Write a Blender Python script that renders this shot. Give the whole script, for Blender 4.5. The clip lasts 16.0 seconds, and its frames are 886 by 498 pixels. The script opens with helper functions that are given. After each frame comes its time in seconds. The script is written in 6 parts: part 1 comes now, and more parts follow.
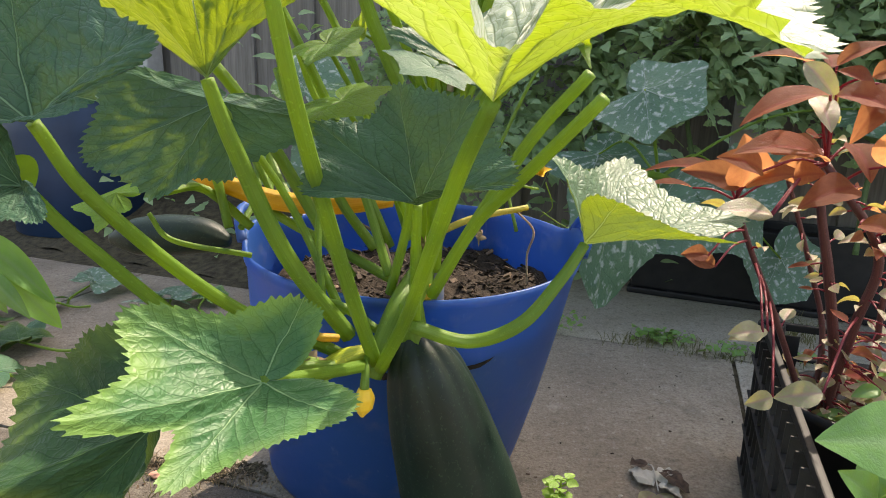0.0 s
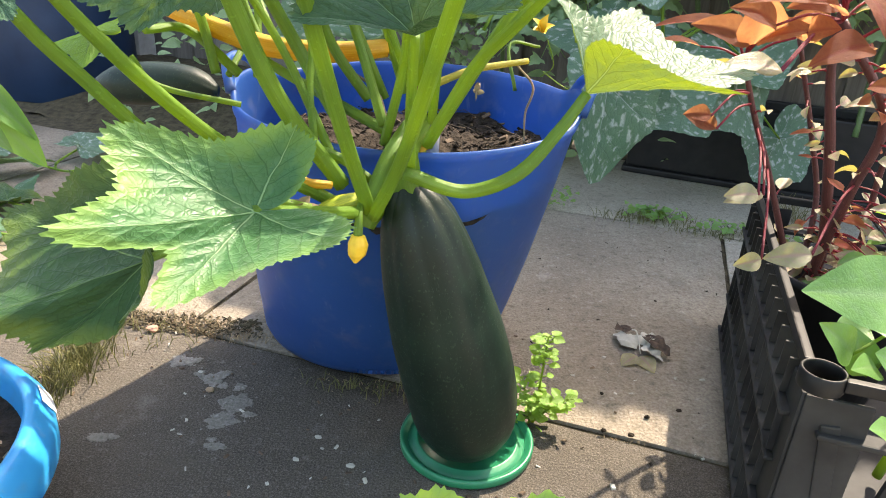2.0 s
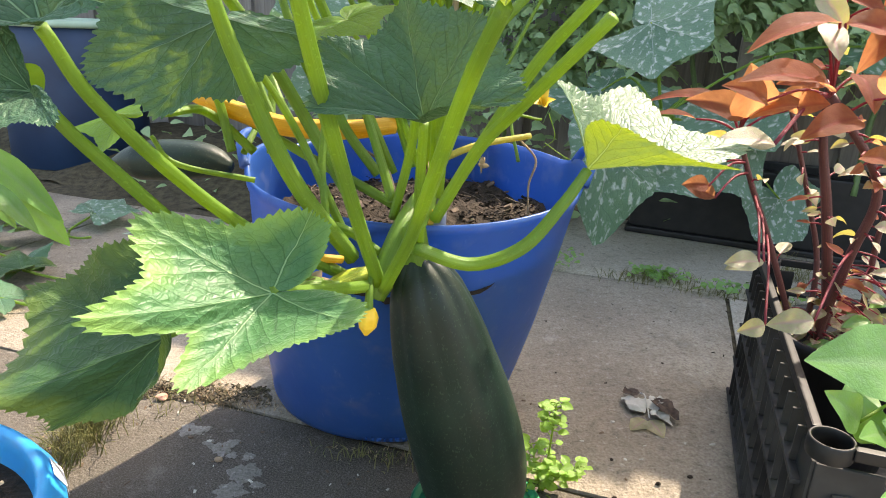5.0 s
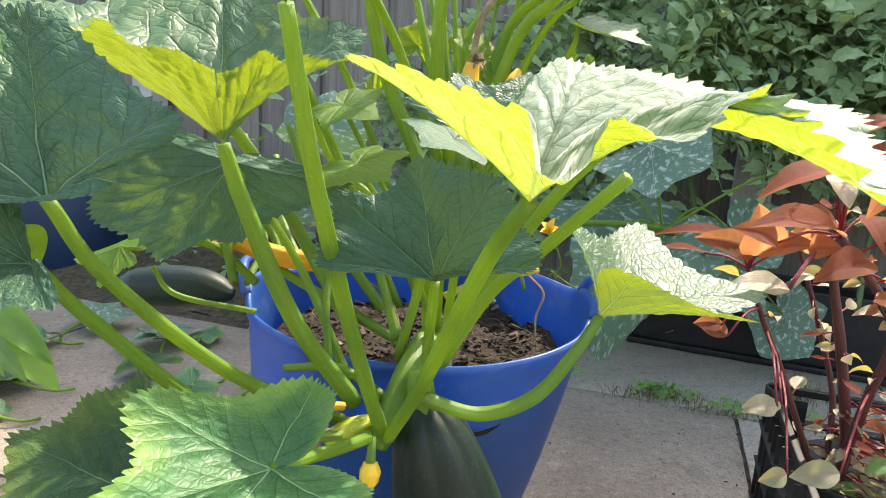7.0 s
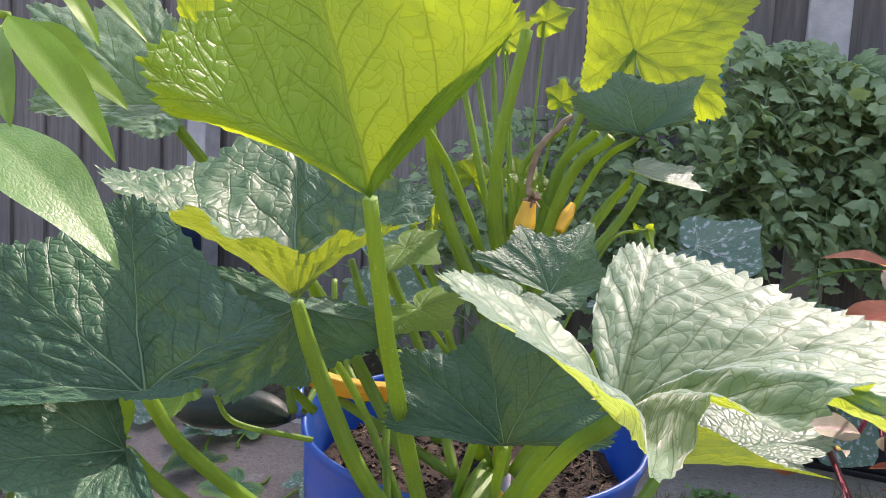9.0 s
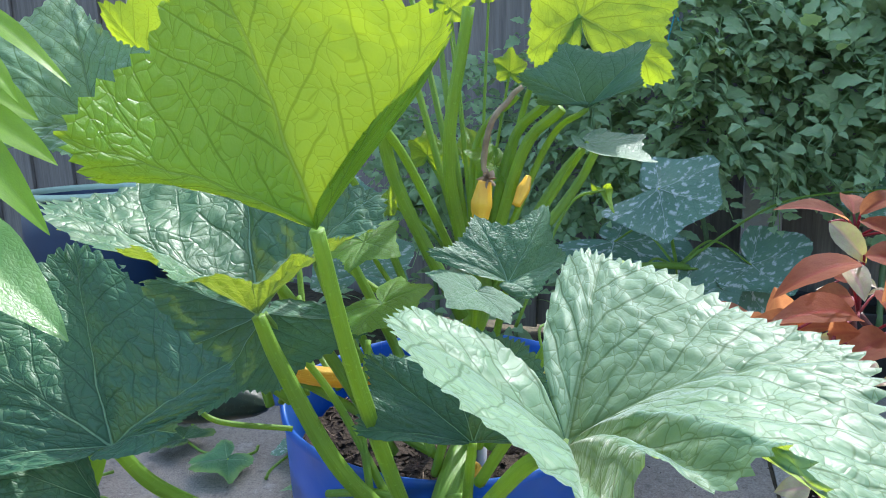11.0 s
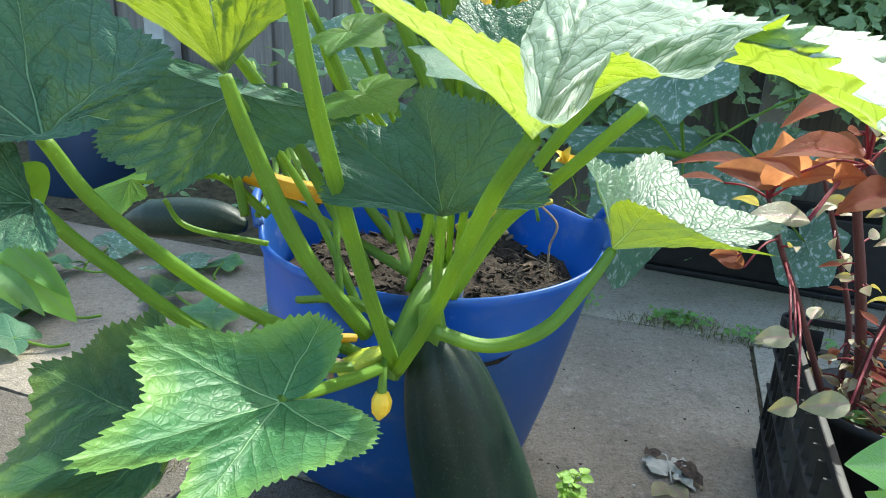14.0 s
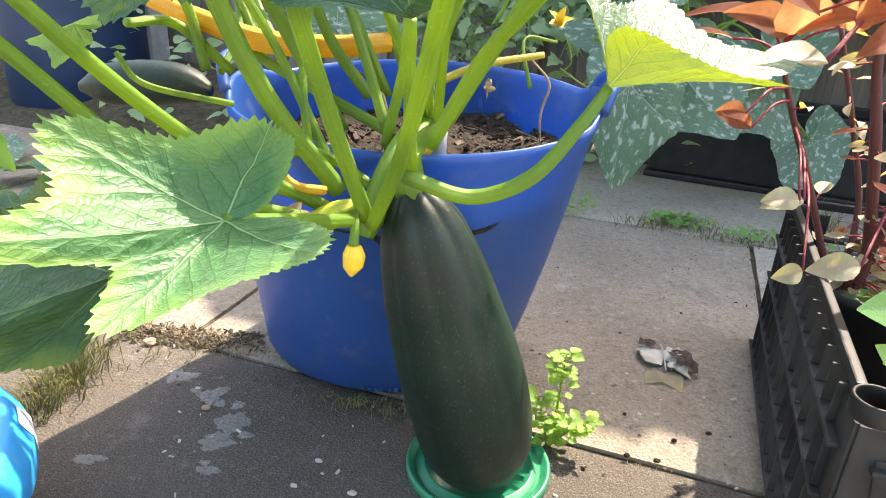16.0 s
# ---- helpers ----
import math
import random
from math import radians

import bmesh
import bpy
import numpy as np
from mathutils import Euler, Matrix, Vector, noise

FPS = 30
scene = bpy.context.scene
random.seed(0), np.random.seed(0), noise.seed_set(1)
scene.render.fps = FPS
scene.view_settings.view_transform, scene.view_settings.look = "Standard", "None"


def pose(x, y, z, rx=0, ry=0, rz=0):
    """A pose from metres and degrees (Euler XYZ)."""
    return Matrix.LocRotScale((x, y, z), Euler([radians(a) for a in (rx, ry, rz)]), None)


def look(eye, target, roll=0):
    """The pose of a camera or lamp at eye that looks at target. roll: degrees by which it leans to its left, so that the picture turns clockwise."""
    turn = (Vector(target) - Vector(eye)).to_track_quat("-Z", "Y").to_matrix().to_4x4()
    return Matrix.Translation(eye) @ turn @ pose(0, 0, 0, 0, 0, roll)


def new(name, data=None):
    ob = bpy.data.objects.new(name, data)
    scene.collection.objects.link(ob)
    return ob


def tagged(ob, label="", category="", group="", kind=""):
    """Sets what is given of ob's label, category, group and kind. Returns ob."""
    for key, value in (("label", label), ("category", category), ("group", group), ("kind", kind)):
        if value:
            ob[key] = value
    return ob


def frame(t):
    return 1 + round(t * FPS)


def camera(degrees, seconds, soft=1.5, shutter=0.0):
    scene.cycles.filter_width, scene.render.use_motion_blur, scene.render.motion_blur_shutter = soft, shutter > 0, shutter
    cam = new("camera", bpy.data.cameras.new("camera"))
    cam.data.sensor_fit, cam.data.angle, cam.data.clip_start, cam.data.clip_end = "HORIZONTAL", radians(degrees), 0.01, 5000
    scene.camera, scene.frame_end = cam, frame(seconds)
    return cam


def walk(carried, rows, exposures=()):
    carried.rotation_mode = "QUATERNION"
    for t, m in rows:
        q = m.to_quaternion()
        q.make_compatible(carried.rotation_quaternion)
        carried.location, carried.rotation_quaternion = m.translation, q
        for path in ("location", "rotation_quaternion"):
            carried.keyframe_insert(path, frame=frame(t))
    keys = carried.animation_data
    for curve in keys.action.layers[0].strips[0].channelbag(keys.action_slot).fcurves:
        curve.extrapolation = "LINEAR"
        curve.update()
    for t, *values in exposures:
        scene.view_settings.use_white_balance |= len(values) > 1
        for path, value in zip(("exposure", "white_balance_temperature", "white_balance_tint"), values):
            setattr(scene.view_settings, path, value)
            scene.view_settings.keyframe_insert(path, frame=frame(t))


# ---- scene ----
cam = camera(67.29, 16.0, soft=1.0)
PATH = [
    (0, (0.0455, 0.0239, 0.6466), (-0.0579, 1.9599, 0.1554), 1.73),
    (0.5, (0.0420, 0.0299, 0.6325), (-0.0642, 1.9351, 0.0332), 2.20),
    (1, (0.0400, 0.0276, 0.6213), (-0.0444, 1.8985, -0.0806), 3.22),
    (1.5, (0.0435, 0.0254, 0.6148), (-0.0302, 1.8731, -0.1472), 3.32),
    (2, (0.0445, 0.0225, 0.6091), (-0.0158, 1.8491, -0.2035), 3.45),
    (2.5, (0.0459, 0.0198, 0.6079), (-0.0232, 1.8392, -0.2197), 3.48),
    (3, (0.0472, 0.0181, 0.6080), (-0.0276, 1.8436, -0.2054), 3.20),
    (3.5, (0.0447, 0.0157, 0.6153), (-0.0255, 1.8592, -0.1572), 3.30),
    (6, (0.0394, 0.0103, 0.6407), (-0.0527, 1.9341, 0.1016), 2.15),
    (6.5, (0.0357, 0.0156, 0.6526), (-0.0515, 1.9607, 0.1953), 2.23),
    (7, (0.0253, 0.0437, 0.6750), (-0.0679, 2.0027, 0.2827), 3.41),
    (7.5, (0.0141, 0.0495, 0.7023), (-0.1080, 2.0165, 0.3617), 2.91),
    (8, (0.0017, 0.0435, 0.7229), (-0.1676, 2.0158, 0.4379), 2.59),
    (8.5, (-0.0029, 0.0422, 0.7368), (-0.2038, 2.0181, 0.5008), 3.20),
    (9, (-0.0035, 0.0392, 0.7449), (-0.2164, 2.0191, 0.5588), 3.14),
    (11.5, (0.0175, 0.0494, 0.8051), (-0.0903, 2.0000, 0.3767), -2.09),
    (12, (0.0268, 0.0536, 0.7940), (-0.0674, 1.9972, 0.3319), -1.98),
    (12.5, (0.0365, 0.0535, 0.7729), (-0.0516, 1.9895, 0.2788), -0.04),
    (13, (0.0428, 0.0546, 0.7415), (-0.0532, 1.9745, 0.1896), 1.36),
    (13.5, (0.0428, 0.0530, 0.7070), (-0.0857, 1.9591, 0.1151), 1.93),
    (14, (0.0338, 0.0538, 0.6802), (-0.1031, 1.9534, 0.0698), 2.88),
    (14.5, (0.0378, 0.0646, 0.6570), (-0.0877, 1.9552, 0.0168), 3.92),
    (15, (0.0437, 0.0721, 0.6290), (-0.0759, 1.9514, -0.0449), 3.93),
    (15.5, (0.0506, 0.0793, 0.6068), (-0.0567, 1.9361, -0.1285), 3.34),
    (16, (0.0542, 0.0833, 0.5886), (-0.0643, 1.9129, -0.2106), 2.72),
]

EXPOSURES = [(0.0, 1.6, 7900, 15), (0.6, 2.05, 7900, 15), (1.2, 2.2, 7700, 14), (6.5, 2.15, 7700, 14), (7.5, 1.85, 7200, 15), (9.0, 1.6, 7000, 30), (11.5, 1.72, 5800, 6), (13.0, 1.82, 6100, 2), (14.0, 1.87, 6300, 1), (15.0, 2.17, 7100, 10), (16.0, 2.55, 7600, 17)]
walk(cam, [(t, look(eye, target, roll)) for t, eye, target, roll in PATH], EXPOSURES)

# ---- light: high sun from behind the plants, clear sky ----
SUN_TO = Vector((0.52, 0.64, 1.0)).normalized()
elevation = math.asin(SUN_TO.z)
world = bpy.data.worlds.new("sky")
scene.world = world
world.use_nodes = True
wn = world.node_tree
sky = wn.nodes.new("ShaderNodeTexSky")
sky.sky_type = "NISHITA"
sky.sun_disc = False
sky.sun_elevation = elevation
sky.sun_rotation = math.atan2(SUN_TO.x, SUN_TO.y)
sky.air_density, sky.dust_density = 1.2, 2.5
wn.links.new(sky.outputs["Color"], wn.nodes["Background"].inputs["Color"])
wn.nodes["Background"].inputs["Strength"].default_value = 0.15
sun_data = bpy.data.lights.new("sun", "SUN")
sun_data.energy, sun_data.angle, sun_data.color = 2.6, radians(0.6), (1.0, 0.95, 0.86)
sun = new("sun", sun_data)
sun.matrix_world = look(SUN_TO * 20, (0, 0, 0))


# ---- materials ----
def material(name):
    m = bpy.data.materials.new(name)
    m.use_nodes = True
    t = m.node_tree
    return m, t, t.nodes["Principled BSDF"], t.nodes["Material Output"]


def node(t, kind, **inputs):
    n = t.nodes.new(kind)
    for k, v in inputs.items():
        n.inputs[k.replace("_", " ")].default_value = v
    return n


def ramp(t, src, stops):
    r = t.nodes.new("ShaderNodeValToRGB")
    e = r.color_ramp.elements
    while len(e) < len(stops):
        e.new(0.5)
    for i, (p, c) in enumerate(stops):
        e[i].position = p
        e[i].color = (*c, 1) if len(c) == 3 else c
    t.links.new(src, r.inputs[0])
    return r.outputs[0]


def mixc(t, fac, a, b, mode="MIX"):
    n = t.nodes.new("ShaderNodeMix")
    n.data_type, n.blend_type = "RGBA", mode
    for sock, v in ((n.inputs[0], fac), (n.inputs[6], a), (n.inputs[7], b)):
        if isinstance(v, (int, float)):
            sock.default_value = v
        elif isinstance(v, tuple):
            sock.default_value = (*v, 1)
        else:
            t.links.new(v, sock)
    return n.outputs[2]


def math_node(t, op, a, b=0.0):
    n = t.nodes.new("ShaderNodeMath")
    n.operation = op
    for sock, v in ((n.inputs[0], a), (n.inputs[1], b)):
        if isinstance(v, (int, float)):
            sock.default_value = v
        else:
            t.links.new(v, sock)
    return n.outputs[0]


def noise_fac(t, scale, coord=None, detail=4, rough=0.55):
    n = node(t, "ShaderNodeTexNoise", Scale=scale, Detail=detail, Roughness=rough)
    if coord is not None:
        t.links.new(coord, n.inputs["Vector"])
    return n.outputs["Fac"]


def bump(t, bsdf, height, strength=0.3, distance=0.002, normal=None):
    b = node(t, "ShaderNodeBump", Strength=strength, Distance=distance)
    t.links.new(height, b.inputs["Height"])
    if normal is not None:
        t.links.new(normal, b.inputs["Normal"])
    t.links.new(b.outputs[0], bsdf.inputs["Normal"])
    return b.outputs[0]


def obj_coord(t):
    return t.nodes.new("ShaderNodeTexCoord").outputs["Object"]


def random_fac(t):
    return t.nodes.new("ShaderNodeObjectInfo").outputs["Random"]


def simple(name, dark, light, scale=30.0, rough=0.6, metal=0.0, bump_by=0.2, bump_scale=120.0, dist=0.001, spec=0.5):
    m, t, b, _ = material(name)
    c = obj_coord(t)
    col = ramp(t, noise_fac(t, scale, c), [(0.3, dark), (0.7, light)])
    t.links.new(col, b.inputs["Base Color"])
    b.inputs["Roughness"].default_value = rough
    b.inputs["Metallic"].default_value = metal
    b.inputs["Specular IOR Level"].default_value = spec
    bump(t, b, noise_fac(t, bump_scale, c), bump_by, dist)
    return m


LOBE_ANGLES = (-125.0, -52.0, 0.0, 52.0, 125.0)
LOBE_RADII = (0.66, 0.88, 1.0, 0.88, 0.66)
SIDE_STEP = 0.145


def squash_veins(t, uv):
    """Ribs along the five lobes and side veins that branch from them, as two masks over the flat blade."""
    sep = t.nodes.new("ShaderNodeSeparateXYZ")
    t.links.new(uv, sep.inputs[0])
    x = math_node(t, "MULTIPLY", math_node(t, "SUBTRACT", sep.outputs[0], 0.5), 2.0)
    y = math_node(t, "MULTIPLY", math_node(t, "SUBTRACT", sep.outputs[1], 0.5), 2.0)
    r = math_node(t, "SQRT", math_node(t, "ADD", math_node(t, "MULTIPLY", x, x), math_node(t, "MULTIPLY", y, y)))
    th = math_node(t, "ARCTAN2", x, y)
    d = math_node(t, "SUBTRACT", th, radians(LOBE_ANGLES[0]))
    for a in LOBE_ANGLES[1:]:
        e = math_node(t, "SUBTRACT", th, radians(a))
        nearer = math_node(t, "LESS_THAN", math_node(t, "ABSOLUTE", e), math_node(t, "ABSOLUTE", d))
        d = math_node(t, "ADD", d, math_node(t, "MULTIPLY", nearer, math_node(t, "SUBTRACT", e, d)))
    along = math_node(t, "MULTIPLY", r, math_node(t, "COSINE", d))
    across = math_node(t, "MULTIPLY", r, math_node(t, "SINE", d))
    off = math_node(t, "ABSOLUTE", across)
    wide = math_node(t, "SUBTRACT", 0.0095, math_node(t, "MULTIPLY", along, 0.006))
    rib = math_node(t, "MULTIPLY", math_node(t, "SUBTRACT", wide, off), 250.0)
    groove = math_node(t, "MULTIPLY", math_node(t, "SUBTRACT", math_node(t, "MULTIPLY", wide, 2.2), off), 110.0)
    stagger = math_node(t, "MULTIPLY", math_node(t, "GREATER_THAN", across, 0.0), 0.5)
    s = math_node(t, "ADD", math_node(t, "MULTIPLY", math_node(t, "SUBTRACT", along, math_node(t, "MULTIPLY", off, 1.05)), 1 / SIDE_STEP), stagger)
    f = math_node(t, "MULTIPLY", math_node(t, "ABSOLUTE", math_node(t, "SUBTRACT", math_node(t, "FRACT", s), 0.5)), SIDE_STEP * 0.7)
    side = math_node(t, "MULTIPLY", math_node(t, "SUBTRACT", math_node(t, "SUBTRACT", 0.0066, math_node(t, "MULTIPLY", off, 0.008)), f), 260.0)

    def unit(q):
        return math_node(t, "MINIMUM", math_node(t, "MAXIMUM", q, 0.0), 1.0)
    return unit(rib), math_node(t, "MAXIMUM", unit(groove), unit(side))


def leaf_material(name, dark, light, vein, glow, thin=0.4, rough=0.36, net=62.0, edge=None, relief=0.26, spec=0.55, blotch=None, sheen=0.08, line=0.78):
    """A thin blade: glossy upper skin, veins from the blade's own vein weight, light that shines through."""
    m, t, b, out = material(name)
    uv = t.nodes.new("ShaderNodeUVMap").outputs[0]
    at = t.nodes.new("ShaderNodeAttribute")
    at.attribute_name = "vein"
    veins = at.outputs["Fac"]
    big = noise_fac(t, 3.0, uv, 3)
    col = ramp(t, big, [(0.3, dark), (0.7, light)])
    vor = node(t, "ShaderNodeTexVoronoi", Scale=net)
    vor.feature = "DISTANCE_TO_EDGE"
    warp = node(t, "ShaderNodeTexNoise", Scale=9.0, Detail=2.0)
    t.links.new(uv, warp.inputs["Vector"])
    wv = t.nodes.new("ShaderNodeVectorMath")
    wv.operation = "MULTIPLY_ADD"
    t.links.new(warp.outputs["Color"], wv.inputs[0])
    wv.inputs[1].default_value = (0.08, 0.08, 0.0)
    t.links.new(uv, wv.inputs[2])
    t.links.new(wv.outputs[0], vor.inputs["Vector"])
    lobed = net >= 40.0
    cell = ramp(t, vor.outputs["Distance"], [(0.0, (0, 0, 0)), (0.012, (0.2,) * 3), (0.036, (1, 1, 1))])
    lines = math_node(t, "MULTIPLY", math_node(t, "SUBTRACT", 1.0, cell), line if lobed else 0.3)
    hair = math_node(t, "MULTIPLY", ramp(t, vor.outputs["Distance"], [(0.0, (1, 1, 1)), (0.035, (0, 0, 0))]), 0.4)
    if lobed:
        bent = t.nodes.new("ShaderNodeVectorMath")
        bent.operation = "MULTIPLY_ADD"
        shift = t.nodes.new("ShaderNodeVectorMath")
        shift.operation = "SUBTRACT"
        t.links.new(warp.outputs["Color"], shift.inputs[0])
        shift.inputs[1].default_value = (0.5, 0.5, 0.5)
        t.links.new(shift.outputs[0], bent.inputs[0])
        bent.inputs[1].default_value = (0.03, 0.03, 0.0)
        t.links.new(uv, bent.inputs[2])
        veins, grooves = squash_veins(t, bent.outputs[0])
        lines = math_node(t, "MAXIMUM", lines, math_node(t, "MULTIPLY", grooves, min(1.0, line * 1.15)))
        hair = math_node(t, "MAXIMUM", hair, math_node(t, "MULTIPLY", grooves, 0.6))
    quilt = ramp(t, vor.outputs["Distance"], [(0.0, (0, 0, 0)), (0.06, (0.5,) * 3), (0.20, (0.9,) * 3), (0.42, (1, 1, 1))])
    fine = node(t, "ShaderNodeTexVoronoi", Scale=net * 2.7)
    fine.feature = "DISTANCE_TO_EDGE"
    t.links.new(wv.outputs[0], fine.inputs["Vector"])
    quilt = math_node(t, "ADD", quilt, math_node(t, "MULTIPLY", ramp(t, fine.outputs["Distance"], [(0.0, (0, 0, 0)), (0.25, (1, 1, 1))]), 0.14))
    col = mixc(t, lines, col, tuple(0.40 * a for a in dark) if lobed else tuple(0.45 * a + 0.55 * b for a, b in zip(dark, vein)))
    col = mixc(t, math_node(t, "MULTIPLY", veins, 0.8), col, vein)
    if blotch:
        spots = ramp(t, noise_fac(t, 18.0, uv, 3), [(0.52, (0, 0, 0)), (0.60, (1, 1, 1))])
        near = math_node(t, "MULTIPLY", spots, ramp(t, at.outputs["Fac"], [(0.05, (0, 0, 0)), (0.4, (1, 1, 1))]))
        col = mixc(t, near, col, blotch)
    if edge:
        er = t.nodes.new("ShaderNodeAttribute")
        er.attribute_name = "rim"
        k = math_node(t, "ADD", er.outputs["Fac"], math_node(t, "MULTIPLY", math_node(t, "SUBTRACT", noise_fac(t, 5.0, uv, 3), 0.5), 0.7))
        col = mixc(t, ramp(t, k, [(0.72, (0, 0, 0)), (1.05, (0.8, 0.8, 0.8))]), col, edge)
    spot = ramp(t, noise_fac(t, 60.0, uv, 2), [(0.68, (0, 0, 0)), (0.74, (1, 1, 1))])
    col = mixc(t, math_node(t, "MULTIPLY", spot, 0.12), col, (0.3, 0.33, 0.2))
    t.links.new(col, b.inputs["Base Color"])
    plain = math_node(t, "SUBTRACT", 1.0, lines)
    t.links.new(math_node(t, "MULTIPLY", plain, spec), b.inputs["Specular IOR Level"])
    t.links.new(math_node(t, "MULTIPLY", plain, sheen), b.inputs["Sheen Weight"])
    b.inputs["Sheen Roughness"].default_value = 0.4
    rg = ramp(t, noise_fac(t, 22.0, uv, 3), [(0.3, (rough - 0.08,) * 3), (0.7, (rough + 0.14,) * 3)])
    t.links.new(rg, b.inputs["Roughness"])
    h = math_node(t, "ADD", math_node(t, "MULTIPLY", quilt, 0.8), math_node(t, "MULTIPLY", math_node(t, "SUBTRACT", 1.0, grooves if lobed else veins), 0.6))
    h = math_node(t, "ADD", h, math_node(t, "MULTIPLY", noise_fac(t, 90.0, uv, 2), 0.25))
    n1 = bump(t, b, h, relief, 0.0030)
    tr = t.nodes.new("ShaderNodeBsdfTranslucent")
    g = mixc(t, big, tuple(0.85 * x for x in glow), tuple(min(1.0, 1.1 * x) for x in glow))
    g = mixc(t, math_node(t, "MULTIPLY", veins, 0.7), g, tuple(0.55 * x for x in glow))
    g = mixc(t, hair, g, tuple(0.55 * x for x in glow))
    t.links.new(g, tr.inputs["Color"])
    mx = t.nodes.new("ShaderNodeMixShader")
    mx.inputs[0].default_value = thin
    t.links.new(b.outputs[0], mx.inputs[1])
    t.links.new(tr.outputs[0], mx.inputs[2])
    t.links.new(mx.outputs[0], out.inputs["Surface"])
    return m


def stem_material(name, dark, light, glow=None, rough=0.45):
    m, t, b, out = material(name)
    uv = t.nodes.new("ShaderNodeUVMap").outputs[0]
    mp = t.nodes.new("ShaderNodeMapping")
    mp.inputs["Scale"].default_value = (9.0, 1.2, 1.0)
    t.links.new(uv, mp.inputs["Vector"])
    f = noise_fac(t, 3.0, mp.outputs[0], 4)
    col = ramp(t, f, [(0.3, dark), (0.7, light)])
    fleck = ramp(t, noise_fac(t, 260.0, obj_coord(t), 1), [(0.66, (0, 0, 0)), (0.72, (1, 1, 1))])
    col = mixc(t, math_node(t, "MULTIPLY", fleck, 0.35), col, tuple(min(1.0, 1.8 * x) for x in light))
    t.links.new(col, b.inputs["Base Color"])
    b.inputs["Roughness"].default_value = rough
    bump(t, b, math_node(t, "ADD", f, math_node(t, "MULTIPLY", fleck, 0.6)), 0.5, 0.0012)
    if glow:
        tr = t.nodes.new("ShaderNodeBsdfTranslucent")
        tr.inputs["Color"].default_value = (*glow, 1)
        mx = t.nodes.new("ShaderNodeMixShader")
        mx.inputs[0].default_value = 0.4
        t.links.new(b.outputs[0], mx.inputs[1])
        t.links.new(tr.outputs[0], mx.inputs[2])
        t.links.new(mx.outputs[0], out.inputs["Surface"])
    return m


M_LEAF = leaf_material("squash_leaf", (0.026, 0.088, 0.044), (0.046, 0.135, 0.062), (0.20, 0.33, 0.20), (0.34, 0.52, 0.02), thin=0.14, line=0.34, net=44.0, relief=0.34, rough=0.46, spec=0.45)
# shaded copy of the squash leaf: shade put into darker colour and less translucency
M_LEAF_SHADE = leaf_material("squash_leaf_shaded", (0.020, 0.072, 0.034), (0.038, 0.112, 0.050), (0.17, 0.28, 0.15), (0.30, 0.48, 0.02), thin=0.05, line=0.34, net=44.0, relief=0.36, rough=0.46, spec=0.45)
# lit copy: pale sky sheen put into a brighter, bluish base and strong sheen
M_LEAF_BROAD = leaf_material("squash_leaf_broad_lit", (0.045, 0.13, 0.068), (0.075, 0.19, 0.100), (0.13, 0.22, 0.12), (0.48, 0.64, 0.02), thin=0.30, sheen=0.8, net=42.0, relief=0.16, line=0.55, rough=0.50, spec=0.5)
M_LEAF_THIN = leaf_material("squash_leaf_thin", (0.024, 0.086, 0.042), (0.045, 0.130, 0.058), (0.20, 0.33, 0.21), (0.50, 0.66, 0.02), thin=0.18, sheen=0.10, spec=0.6, line=0.34, net=42.0, relief=0.34, rough=0.46)
M_LEAF_LOW = leaf_material("squash_leaf_edge_yellowed", (0.024, 0.105, 0.034), (0.044, 0.155, 0.048), (0.22, 0.36, 0.17), (0.32, 0.54, 0.08), thin=0.09, edge=(0.13, 0.25, 0.045), spec=0.5, sheen=0.22, relief=0.22, net=44.0, line=0.36, rough=0.50)
# deep green darkened further to stand for shade under the upper leaves
M_LEAF_DARK = leaf_material("squash_leaf_old_shaded", (0.010, 0.042, 0.010), (0.024, 0.078, 0.017), (0.12, 0.20, 0.07), (0.20, 0.34, 0.02), thin=0.06, edge=(0.09, 0.14, 0.02), line=0.25, spec=0.30, net=44.0, relief=0.30, rough=0.5)
M_LEAF_YOUNG = leaf_material("squash_leaf_young", (0.06, 0.17, 0.02), (0.10, 0.25, 0.03), (0.20, 0.34, 0.08), (0.48, 0.62, 0.02), thin=0.5, line=0.35, sheen=0.0, spec=0.35, net=44.0, relief=0.40)
M_LEAF_MOTTLED = leaf_material("mottled_squash_leaf", (0.070, 0.150, 0.095), (0.105, 0.205, 0.125), (0.40, 0.48, 0.40), (0.20, 0.38, 0.05), thin=0.22, relief=0.3, line=0.15, net=44.0, blotch=(0.42, 0.48, 0.41))
M_PETIOLE = stem_material("petiole", (0.085, 0.185, 0.025), (0.18, 0.32, 0.05), (0.46, 0.60, 0.03))
M_PETIOLE_YELLOW = stem_material("petiole_yellow", (0.55, 0.30, 0.02), (0.70, 0.48, 0.06), (0.7, 0.45, 0.03))
M_RED_STEM = stem_material("red_stem", (0.055, 0.016, 0.016), (0.12, 0.032, 0.030), None, 0.5)
M_PINK_STEM = stem_material("pink_stalk", (0.20, 0.022, 0.035), (0.32, 0.05, 0.07), (0.40, 0.03, 0.05), 0.4)
M_RED_LEAF = leaf_material("red_leaf", (0.10, 0.026, 0.020), (0.20, 0.066, 0.040), (0.26, 0.04, 0.04), (0.92, 0.40, 0.16), thin=0.50, net=26.0, sheen=0.0, spec=0.12, rough=0.55, relief=0.35)
